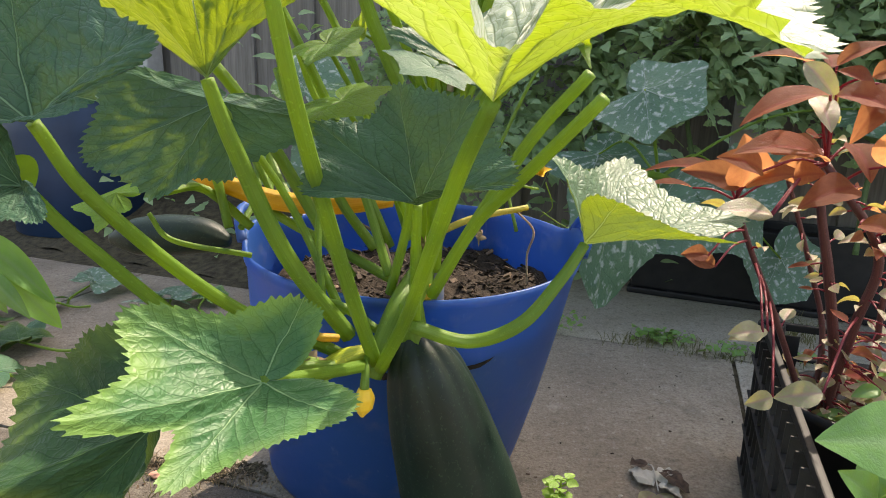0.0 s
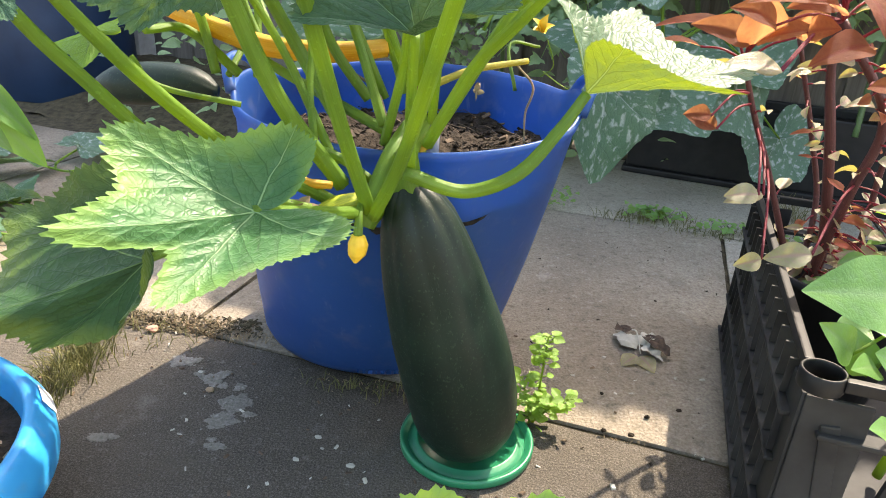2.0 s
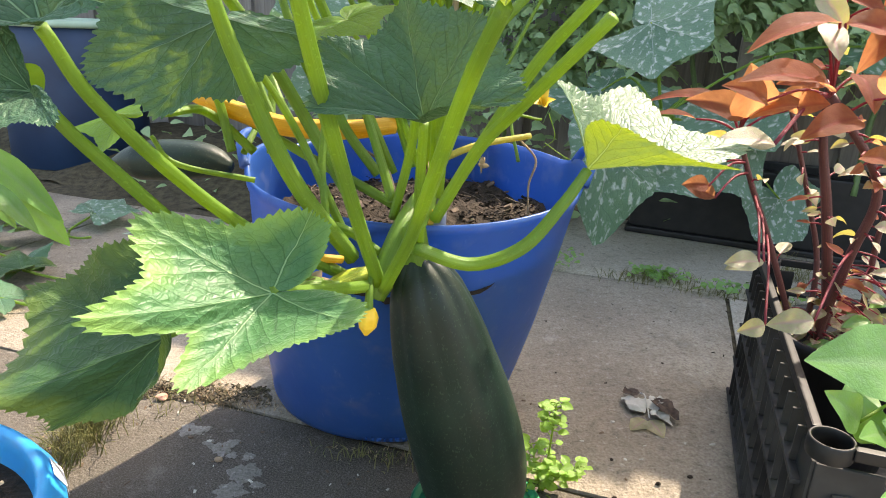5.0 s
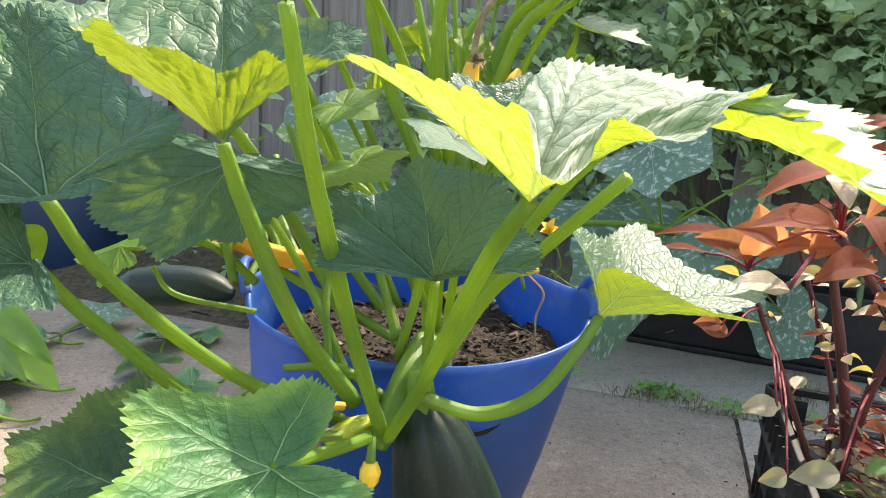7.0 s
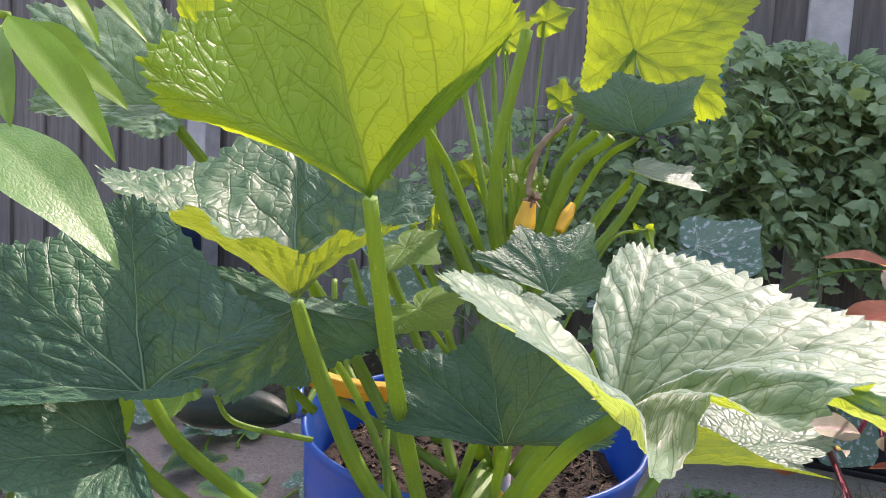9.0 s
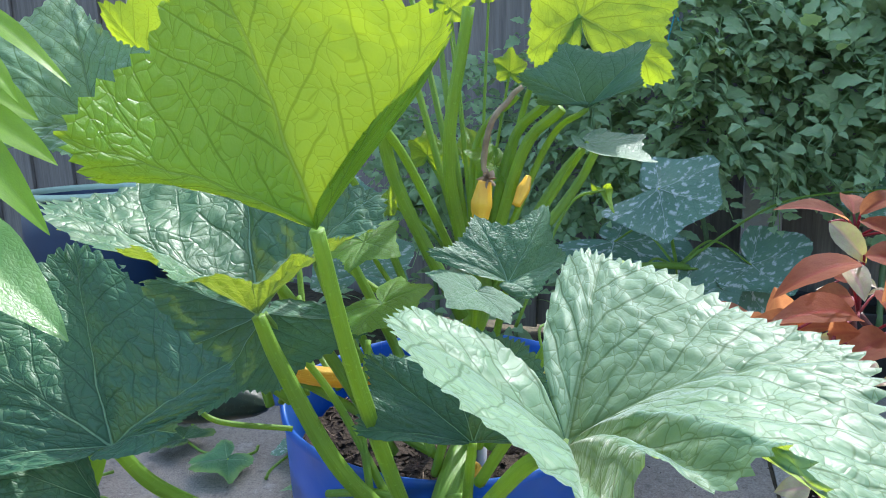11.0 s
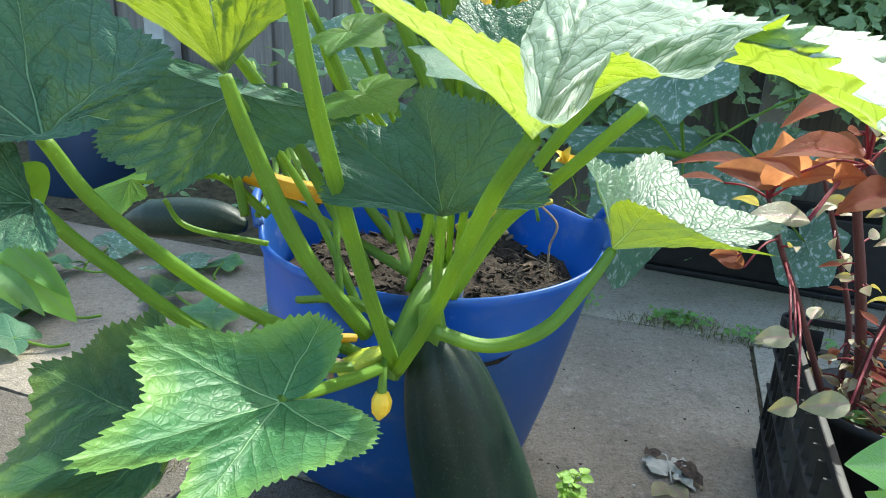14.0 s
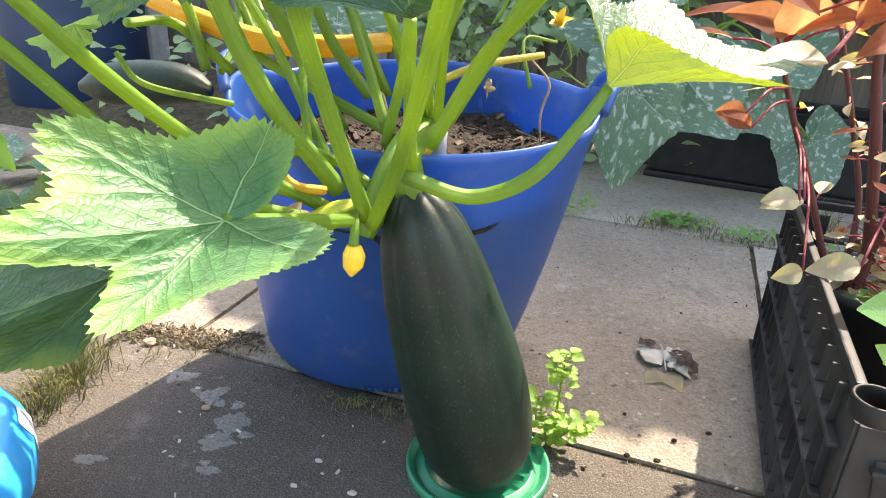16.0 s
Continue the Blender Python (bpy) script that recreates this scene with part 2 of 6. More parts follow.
M_GREY_LEAF = leaf_material("amaranth_leaf", (0.19, 0.21, 0.11), (0.34, 0.33, 0.20), (0.44, 0.24, 0.22), (0.60, 0.52, 0.10), thin=0.35, net=26.0, relief=0.25)
M_SMOOTH_LEAF = leaf_material("smooth_leaf", (0.09, 0.24, 0.06), (0.14, 0.33, 0.08), (0.24, 0.40, 0.16), (0.40, 0.62, 0.05), net=30.0, relief=0.16)
# base paler than real foliage: bright haze over the background put into the colour
M_BUSH_LEAF = leaf_material("bush_leaf", (0.20, 0.34, 0.17), (0.36, 0.50, 0.27), (0.36, 0.48, 0.26), (0.30, 0.46, 0.10), thin=0.42, net=8.0, relief=0.3, spec=0.2, rough=0.6)
M_WEED_LEAF = leaf_material("weed_leaf", (0.12, 0.28, 0.04), (0.22, 0.42, 0.06), (0.28, 0.45, 0.10), (0.55, 0.75, 0.05), thin=0.4, net=8.0, relief=0.3)
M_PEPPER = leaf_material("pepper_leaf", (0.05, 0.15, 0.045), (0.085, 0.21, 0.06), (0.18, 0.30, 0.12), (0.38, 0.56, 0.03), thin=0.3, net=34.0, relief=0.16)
# backlit copy of the pepper leaf: light from behind put into yellower colour, more translucency
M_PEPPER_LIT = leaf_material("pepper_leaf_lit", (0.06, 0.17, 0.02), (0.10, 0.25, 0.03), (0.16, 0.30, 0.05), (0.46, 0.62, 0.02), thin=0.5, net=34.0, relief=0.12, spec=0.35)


def tub_material(name, dark, light, glow, thin):
    m, t, b, out = material(name)
    c = obj_coord(t)
    col = ramp(t, noise_fac(t, 6.0, c, 5), [(0.3, dark), (0.7, light)])
    mp = t.nodes.new("ShaderNodeMapping")
    mp.inputs["Scale"].default_value = (60, 60, 9)
    t.links.new(c, mp.inputs["Vector"])
    scr = ramp(t, noise_fac(t, 1.6, mp.outputs[0], 3), [(0.66, (0, 0, 0)), (0.74, (1, 1, 1))])
    col = mixc(t, math_node(t, "MULTIPLY", scr, 0.22), col, (0.35, 0.42, 0.55))
    dust = ramp(t, noise_fac(t, 35.0, c, 5), [(0.55, (0, 0, 0)), (0.8, (1, 1, 1))])
    col = mixc(t, math_node(t, "MULTIPLY", dust, 0.38), col, (0.26, 0.29, 0.33))
    t.links.new(col, b.inputs["Base Color"])
    t.links.new(ramp(t, dust, [(0.0, (0.36,) * 3), (1.0, (0.6,) * 3)]), b.inputs["Roughness"])
    bump(t, b, noise_fac(t, 12.0, c, 3), 0.25, 0.004)
    tr = t.nodes.new("ShaderNodeBsdfTranslucent")
    tr.inputs["Color"].default_value = (*glow, 1)
    mx = t.nodes.new("ShaderNodeMixShader")
    mx.inputs[0].default_value = thin
    t.links.new(b.outputs[0], mx.inputs[1])
    t.links.new(tr.outputs[0], mx.inputs[2])
    t.links.new(mx.outputs[0], out.inputs["Surface"])
    return m


M_TUB = tub_material("blue_tub_plastic", (0.016, 0.074, 0.265), (0.028, 0.105, 0.32), (0.05, 0.30, 0.88), 0.28)
M_TUB_DARK = simple("dark_blue_plastic", (0.004, 0.020, 0.060), (0.008, 0.032, 0.085), 8, 0.5)
M_BOWL = tub_material("bright_blue_plastic", (0.01, 0.30, 0.62), (0.015, 0.36, 0.70), (0.02, 0.5, 0.9), 0.25)
M_BLACK = simple("black_plastic", (0.006, 0.006, 0.007), (0.015, 0.015, 0.016), 25, 0.50, bump_by=0.25, spec=0.35)
M_BLACK_DUSTY = simple("black_plastic_dusty", (0.008, 0.008, 0.009), (0.045, 0.044, 0.042), 14, 0.66, spec=0.3)
M_WHITE = simple("white_label", (0.70, 0.71, 0.72), (0.8, 0.8, 0.8), 40, 0.5)
M_LID = simple("green_plastic", (0.008, 0.16, 0.075), (0.012, 0.22, 0.10), 18, 0.36, bump_by=0.1)
M_SOIL = simple("soil", (0.012, 0.009, 0.006), (0.048, 0.036, 0.026), 70, 0.95, bump_by=1.0, bump_scale=140, dist=0.006, spec=0.2)
M_CHIP = simple("bark_chip", (0.035, 0.022, 0.014), (0.17, 0.115, 0.07), 50, 0.85, bump_by=0.5)
M_DRY = simple("dry_leaf", (0.20, 0.13, 0.075), (0.42, 0.32, 0.2), 40, 0.8)
M_PALE_DRY = simple("pale_dry_leaf", (0.30, 0.29, 0.24), (0.58, 0.56, 0.48), 30, 0.8)
M_GRASS = simple("grass", (0.06, 0.078, 0.016), (0.19, 0.165, 0.05), 30, 0.6)
M_ROPE = simple("turquoise_string", (0.05, 0.38, 0.48), (0.1, 0.5, 0.6), 40, 0.6)
M_CONCRETE_POST = simple("concrete_post", (0.34, 0.33, 0.31), (0.48, 0.47, 0.45), 18, 0.9, bump_by=0.6, bump_scale=90, dist=0.003)


def marrow_material():
    m, t, b, _ = material("marrow_skin")
    c = obj_coord(t)
    mp = t.nodes.new("ShaderNodeMapping")
    mp.inputs["Scale"].default_value = (1.0, 1.0, 0.8)
    t.links.new(c, mp.inputs["Vector"])
    fine = noise_fac(t, 330.0, mp.outputs[0], 2)
    spots = ramp(t, fine, [(0.60, (0, 0, 0)), (0.70, (1, 1, 1))])
    band = ramp(t, noise_fac(t, 9.0, c, 3), [(0.35, (0.003, 0.011, 0.007)), (0.7, (0.006, 0.021, 0.012))])
    col = mixc(t, math_node(t, "MULTIPLY", spots, 0.40), band, (0.035, 0.072, 0.040))
    t.links.new(col, b.inputs["Base Color"])
    t.links.new(ramp(t, noise_fac(t, 22.0, c, 3), [(0.3, (0.42,) * 3), (0.7, (0.56,) * 3)]), b.inputs["Roughness"])
    b.inputs["Specular IOR Level"].default_value = 0.4
    bump(t, b, math_node(t, "ADD", noise_fac(t, 120.0, c, 3), spots), 0.25, 0.0008)
    return m


M_MARROW = marrow_material()


def slab_material(name, tones, pale_by=1.0, grain=0.0):
    m, t, b, _ = material(name)
    c = obj_coord(t)
    r = random_fac(t)
    base = ramp(t, noise_fac(t, 2.6, c, 6, 0.62), [(0.25, tones[0]), (0.5, tones[1]), (0.78, tones[2])])
    base = mixc(t, ramp(t, r, [(0.0, (0.0,) * 3), (1.0, (0.16,) * 3)]), base, (0.16, 0.14, 0.12))
    speck = ramp(t, noise_fac(t, 190.0, c, 3, 0.7), [(0.35, (0.0,) * 3), (0.62, (1,) * 3)])
    base = mixc(t, math_node(t, "MULTIPLY", math_node(t, "SUBTRACT", 1.0, speck), 0.40), base, (0.06, 0.050, 0.038))
    pale = ramp(t, noise_fac(t, 11.0, c, 5, 0.6), [(0.62, (0,) * 3), (0.70, (1,) * 3)])
    base = mixc(t, math_node(t, "MULTIPLY", pale, 0.35 * pale_by), base, (0.52, 0.48, 0.42))
    grit = noise_fac(t, 60.0, c, 4, 0.75)
    base = mixc(t, ramp(t, grit, [(0.32, (0.6,) * 3), (0.46, (0.0,) * 3)]), base, (0.085, 0.072, 0.056))
    base = mixc(t, ramp(t, grit, [(0.58, (0.0,) * 3), (0.72, (0.55 * pale_by,) * 3)]), base, (0.52, 0.48, 0.43))
    if grain:
        sand = noise_fac(t, 420.0, c, 3, 0.8)
        base = mixc(t, ramp(t, sand, [(0.50, (0.0,) * 3), (0.64, (grain,) * 3)]), base, (0.21, 0.19, 0.16))
        base = mixc(t, ramp(t, sand, [(0.34, (grain,) * 3), (0.48, (0.0,) * 3)]), base, (0.02, 0.017, 0.013))
    damp = ramp(t, noise_fac(t, 5.5, c, 4, 0.6), [(0.58, (0,) * 3), (0.68, (1,) * 3)])
    base = mixc(t, math_node(t, "MULTIPLY", damp, 0.4), base, (0.09, 0.08, 0.062))
    t.links.new(base, b.inputs["Base Color"])
    b.inputs["Roughness"].default_value = 0.92
    b.inputs["Specular IOR Level"].default_value = 0.25
    wx = node(t, "ShaderNodeTexWave", Scale=42.0, Distortion=0.6)
    wy = node(t, "ShaderNodeTexWave", Scale=42.0, Distortion=0.6)
    wx.bands_direction, wy.bands_direction = "X", "Y"
    for w in (wx, wy):
        t.links.new(c, w.inputs["Vector"])
    hatch = math_node(t, "MULTIPLY", math_node(t, "MULTIPLY", wx.outputs["Fac"], wy.outputs["Fac"]), ramp(t, noise_fac(t, 4.0, c), [(0.45, (0,) * 3), (0.65, (0.28,) * 3)]))
    bump(t, b, math_node(t, "ADD", math_node(t, "ADD", hatch, noise_fac(t, 240.0, c, 3)), math_node(t, "MULTIPLY", noise_fac(t, 30.0, c, 4), 1.5)), 0.7, 0.004)
    return m


M_SLAB = slab_material("concrete_slab", ((0.36, 0.310, 0.240), (0.48, 0.425, 0.335), (0.58, 0.525, 0.425)))
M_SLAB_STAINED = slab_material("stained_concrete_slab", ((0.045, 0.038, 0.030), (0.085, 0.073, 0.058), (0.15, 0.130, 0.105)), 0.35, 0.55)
M_SLAB_DIRTY_DIMMED = slab_material("dirty_dimmed_concrete_slab", ((0.20, 0.165, 0.125), (0.30, 0.255, 0.195), (0.40, 0.35, 0.275)), 0.8)
M_EARTH = simple("joint_earth", (0.035, 0.028, 0.018), (0.10, 0.085, 0.05), 40, 0.95, bump_by=0.9, bump_scale=90, dist=0.006, spec=0.2)


def fence_material():
    m, t, b, _ = material("weathered_fence_board")
    c = obj_coord(t)
    mp = t.nodes.new("ShaderNodeMapping")
    mp.inputs["Scale"].default_value = (30, 30, 1.6)
    t.links.new(c, mp.inputs["Vector"])
    g = noise_fac(t, 2.2, mp.outputs[0], 5, 0.65)
    col = ramp(t, g, [(0.3, (0.12, 0.108, 0.095)), (0.7, (0.26, 0.235, 0.205))])
    col = mixc(t, ramp(t, random_fac(t), [(0, (0,) * 3), (1, (0.4,) * 3)]), col, (0.075, 0.07, 0.068))
    t.links.new(col, b.inputs["Base Color"])
    b.inputs["Roughness"].default_value = 0.85
    bump(t, b, g, 0.6, 0.003)
    return m


M_FENCE = fence_material()


# ---- building helpers ----
def vec(p):
    return np.array(p, dtype=float)


def mesh_from(name, verts, faces, mat, uvs=None, attrs=None, smooth=True):
    me = bpy.data.meshes.new(name)
    me.from_pydata([tuple(v) for v in verts], [], [tuple(f) for f in faces])
    if smooth:
        me.polygons.foreach_set("use_smooth", [True] * len(me.polygons))
    if uvs is not None:
        lay = me.uv_layers.new(name="UVMap")
        idx = np.empty(len(me.loops), dtype=np.int32)
        me.loops.foreach_get("vertex_index", idx)
        lay.data.foreach_set("uv", np.asarray(uvs, dtype=np.float32)[idx].ravel())
    for k, vals in (attrs or {}).items():
        a = me.attributes.new(k, "FLOAT", "POINT")
        a.data.foreach_set("value", np.asarray(vals, dtype=np.float32))
    me.materials.append(mat)
    me.update()
    return me


def thing(name, loc, label, category, group="", kind=""):
    e = new(name)
    e.location = loc
    e.empty_display_size = 0.05
    return tagged(e, label, category, group, kind)


def part(name, me, parent, label="", kind=""):
    """Links a mesh given in world coordinates as one part of a thing (an empty) or of a part (a mesh)."""
    ob = new(name, me)
    ob.parent = parent
    if parent.type == "EMPTY":
        ob.matrix_parent_inverse = Matrix.Translation(-parent.location)
    return tagged(ob, label, kind=kind)


def solo(name, me, label, category, group="", kind=""):
    return tagged(new(name, me), label, category, group, kind)


def join(*pieces):
    """Joins (verts, faces, uvs) triples into one."""
    vs, fs, us, o = [], [], [], 0
    for v, f, u in pieces:
        vs.append(np.asarray(v, dtype=float))
        fs += [tuple(i + o for i in q) for q in f]
        us.append(np.asarray(u, dtype=float))
        o += len(v)
    return np.vstack(vs), fs, np.vstack(us)


def spline(points, n):
    """A Catmull-Rom curve through the points, n samples."""
    p = np.array(points, dtype=float)
    p = np.vstack([2 * p[0] - p[1], p, 2 * p[-1] - p[-2]])
    seg = len(p) - 3
    out = []
    for s in np.linspace(0, seg, n):
        i = min(int(s), seg - 1)
        t = s - i
        a, b, c, d = p[i:i + 4]
        out.append(0.5 * ((2 * b) + (c - a) * t + (2 * a - 5 * b + 4 * c - d) * t * t + (3 * b - a - 3 * c + d) * t ** 3))
    return np.array(out)


def tube(points, radii, n=24, sides=10, ridge=0.0, ridges=5, cap=True):
    pts = spline(points, n) if len(points) > 2 or n > 2 else np.array(points, dtype=float)
    r = np.interp(np.linspace(0, 1, len(pts)), np.linspace(0, 1, len(radii)), radii)
    tan = np.gradient(pts, axis=0)
    tan /= np.linalg.norm(tan, axis=1)[:, None] + 1e-9
    ref = np.array([0.0, 0.0, 1.0]) if abs(tan[0][2]) < 0.9 else np.array([1.0, 0.0, 0.0])
    a = np.cross(tan[0], ref)
    a /= np.linalg.norm(a)
    verts, uvs = [], []
    length = 0.0
    for i in range(len(pts)):
        a = a - tan[i] * (a @ tan[i])
        a /= np.linalg.norm(a) + 1e-9
        b = np.cross(tan[i], a)
        if i:
            length += np.linalg.norm(pts[i] - pts[i - 1])
        for k in range(sides):
            w = 2 * math.pi * k / sides
            rr = r[i] * (1 + ridge * math.cos(ridges * w))
            verts.append(pts[i] + rr * (math.cos(w) * a + math.sin(w) * b))
            uvs.append((abs(2 * k / sides - 1), length * 8))
    faces = [(i * sides + k, i * sides + (k + 1) % sides, (i + 1) * sides + (k + 1) % sides, (i + 1) * sides + k) for i in range(len(pts) - 1) for k in range(sides)]
    if cap:
        faces += [tuple(range(sides))[::-1], tuple((len(pts) - 1) * sides + k for k in range(sides))]
    return np.array(verts), faces, np.array(uvs)


def lathe(profile, n=64, wobble=None, center=(0, 0)):
    """profile: (radius, z) from the bottom up. wobble(angle, radius, z) gives the moved (x, y, z)."""
    verts, uvs = [], []
    for j, (r, z) in enumerate(profile):
        for k in range(n):
            a = 2 * math.pi * k / n
            p = wobble(a, r, z) if wobble else (r * math.cos(a), r * math.sin(a), z)
            verts.append((p[0] + center[0], p[1] + center[1], p[2]))
            uvs.append((k / n, j / len(profile)))
    faces = [(j * n + k, j * n + (k + 1) % n, (j + 1) * n + (k + 1) % n, (j + 1) * n + k) for j in range(len(profile) - 1) for k in range(n)]
    return np.array(verts), faces, np.array(uvs)


def box(center, size, rz=0.0, rx=0.0, ry=0.0, bevel=0.0):
    bm = bmesh.new()
    bmesh.ops.create_cube(bm, size=1.0)
    bmesh.ops.scale(bm, vec=size, verts=bm.verts)
    if bevel:
        bmesh.ops.bevel(bm, geom=list(bm.edges), offset=bevel, segments=2, affect="EDGES", profile=0.6)
    bm.transform(pose(*center, rx, ry, rz))
    bm.verts.index_update()
    v = np.array([x.co[:] for x in bm.verts])
    f = [tuple(q.index for q in face.verts) for face in bm.faces]
    bm.free()
    return v, f, v[:, :2].copy()


def build(name, vfu, mat, smooth=True, attrs=None):
    v, f, u = vfu
    return mesh_from(name, v, f, mat, u, attrs, smooth)


# ---- squash leaf ----


def hermite_ring(angles, vectors, q):
    """Periodic Catmull-Rom over uneven angles."""
    n = len(angles)
    out = np.zeros((len(q), vectors.shape[1]))
    ang = list(angles)
    for m, a in enumerate(q):
        i = max(k for k in range(n) if ang[k] <= a + 1e-9)
        def at(k):
            w, r = divmod(k, n)
            return ang[r] + 360 * w, vectors[r]
        (a0, v0), (a1, v1), (a2, v2), (a3, v3) = at(i - 1), at(i), at(i + 1), at(i + 2)
        h = a2 - a1
        t = (a - a1) / h
        m1 = (v2 - v0) / (a2 - a0) * h * 0.85
        m2 = (v3 - v1) / (a3 - a1) * h * 0.85
        out[m] = (2 * t ** 3 - 3 * t * t + 1) * v1 + (t ** 3 - 2 * t * t + t) * m1 + (3 * t * t - 2 * t ** 3) * v2 + (t ** 3 - t * t) * m2
    return out


def squash_blade(centre, lobes, seed=1, arch=0.05, dip=0.2, teeth=0.06, wave=0.02, na=168, nr=30, pleat=0.011, sinus=0.12, broad=1.4, angles=LOBE_ANGLES, crumple=0.010, bend=None, rear=None):
    """A lobed, toothed, pleated blade through the points of its lobes, in order from rear left over the tip to rear right."""
    rng = np.random.RandomState(seed)
    c = vec(centre)
    d = np.array([vec(l) - c for l in lobes])
    size = np.linalg.norm(d, axis=1).mean()
    back = vec(rear) - c if rear else 0.5 * (d[0] + d[-1]) - 0.15 * d[len(d) // 2]
    ctrl_a = [-180.0] + list(angles)
    ctrl_v = np.vstack([back, d])
    th = np.linspace(-180, 180, na, endpoint=False) + 360 / na / 2
    D = hermite_ring(ctrl_a, ctrl_v, th)
    R = np.interp(th, [-180, *LOBE_ANGLES, 180], [0.5, *LOBE_RADII, 0.5])
    shape = np.ones(na)
    for i, t in enumerate(th):
        if angles[0] <= t <= angles[-1]:
            g = min(int(np.searchsorted(angles, t, side="right")) - 1, len(angles) - 2)
            w = (t - angles[g]) / (angles[g + 1] - angles[g])
            deep = dip[g] if isinstance(dip, tuple) else dip
            shape[i] = 1 - deep * math.sin(math.pi * w) ** broad
        else:
            g = (180 - abs(t)) / (180 - abs(angles[0] if t < 0 else angles[-1]))
            shape[i] = sinus + (1 - sinus) * min(1.0, g * 1.5) ** 0.7
    ph = rng.rand(4) * 6.28
    saw = np.zeros(na)
    x = 0.0
    step = rng.uniform(0.24, 0.40)
    for i in range(na):
        x += step
        if x > 1:
            x -= 1
            step = rng.uniform(0.22, 0.42)
        saw[i] = 1 - abs(2 * x - 1)
    jag = 1 + teeth * (saw - 0.5) * rng.uniform(0.7, 1.4, na) + 0.03 * np.sin(np.radians(th) * 5 + ph[0]) + 0.02 * np.sin(np.radians(th) * 9 + ph[1])
    dD = np.gradient(np.vstack([D[-1], D, D[0]]), axis=0)[1:-1]
    N = -np.cross(D, dD)
    N /= np.linalg.norm(N, axis=1)[:, None] + 1e-9
    mean_n = N.mean(axis=0)
    mean_n /= np.linalg.norm(mean_n) + 1e-9
    N = 0.6 * N + 0.4 * mean_n
    N /= np.linalg.norm(N, axis=1)[:, None] + 1e-9
    rho = np.linspace(0, 1, nr + 1)[1:] ** 0.92
    verts = [c]
    flat = [(0.0, 0.0)]
    rims = [0.0]
    base_rows, nrm_rows = [c], [mean_n]
    for p in rho:
        edge = 1 + (jag - 1) * p ** 5
        s = shape * edge
        rad = p * s
        fx = rad * R * np.sin(np.radians(th))
        fy = rad * R * np.cos(np.radians(th))
        pos = c + D * rad[:, None]
        nn = N * p + mean_n * (1 - p)
        lift = arch * size * 4.0 * rad * (1 - rad)
        lift = lift + wave * size * p ** 2 * (np.sin(np.radians(th) * 3 + ph[2]) + 0.7 * np.sin(np.radians(th) * 7 + ph[3] + 3 * p))
        pos = pos + nn * np.broadcast_to(lift, (na,))[:, None]
        if bend:
            pos[:, 2] += np.interp(th, *zip(*bend)) * math.sin(math.pi * p ** 0.8)
        base_rows += list(pos)
        nrm_rows += list(nn)
        flat += list(zip(fx, fy))
        rims += [p] * na
    flat = np.array(flat)
    base = np.array(base_rows)
    nrm = np.array(nrm_rows)
    # veins in the flat blade
    rr = np.linalg.norm(flat, axis=1)
    tt = np.arctan2(flat[:, 0], flat[:, 1])
    turn = np.array([tt - math.radians(a) for a in LOBE_ANGLES])
    dd = np.take_along_axis(turn, np.abs(turn).argmin(axis=0)[None], 0)[0]
    along, across = rr * np.cos(dd), rr * np.sin(dd)
    off = np.abs(across)
    f = np.abs(((along - 1.05 * off) / SIDE_STEP + 0.5 * (across > 0)) % 1.0 - 0.5) * SIDE_STEP * 0.7
    vein = np.maximum(np.exp(-(off / 0.03) ** 2), 0.8 * np.exp(-(f / 0.018) ** 2))
    puff = np.clip(np.minimum(off / 0.06, 0.45 + f / 0.08), 0, 1)
    puff = puff * puff * (3 - 2 * puff)
    rough = np.array([noise.noise(Vector((9 * a, 9 * b, seed))) + 0.6 * noise.noise(Vector((21 * a, 21 * b, seed + 3))) for a, b in flat])
    base = base + nrm * (puff * pleat * size + crumple * size * rough * np.minimum(1.0, rr * 3))[:, None]
    faces = [(0, 1 + (k + 1) % na, 1 + k) for k in range(na) if abs(th[k]) < 179]
    gap = na - 1
    for j in range(nr - 1):
        o, o2 = 1 + j * na, 1 + (j + 1) * na
        for k in range(na):
            if k == gap:
                continue
            faces.append((o + k, o + (k + 1) % na, o2 + (k + 1) % na, o2 + k))
    return base, faces, flat * 0.5 + 0.5, {"vein": vein, "rim": np.array(rims)}


def squash_leaf(plant, centre, lobes, mat, stalk=(), radii=(0.012, 0.008), seed=1, label="", stalk_mat=None, thick=0.60, **kw):
    """One leaf: a blade as a part of the plant with its hollow stalk under it."""
    v, f, u, at = squash_blade(centre, lobes, seed, **kw)
    leaf = part("leaf", mesh_from("leaf", v, f, mat, u, at), plant, label)
    if stalk:
        part("leaf_stalk", build("leaf_stalk", tube([*stalk, centre], [q * thick for q in radii], 30, 21, 0.085, 7), stalk_mat or M_PETIOLE), leaf)
    return leaf


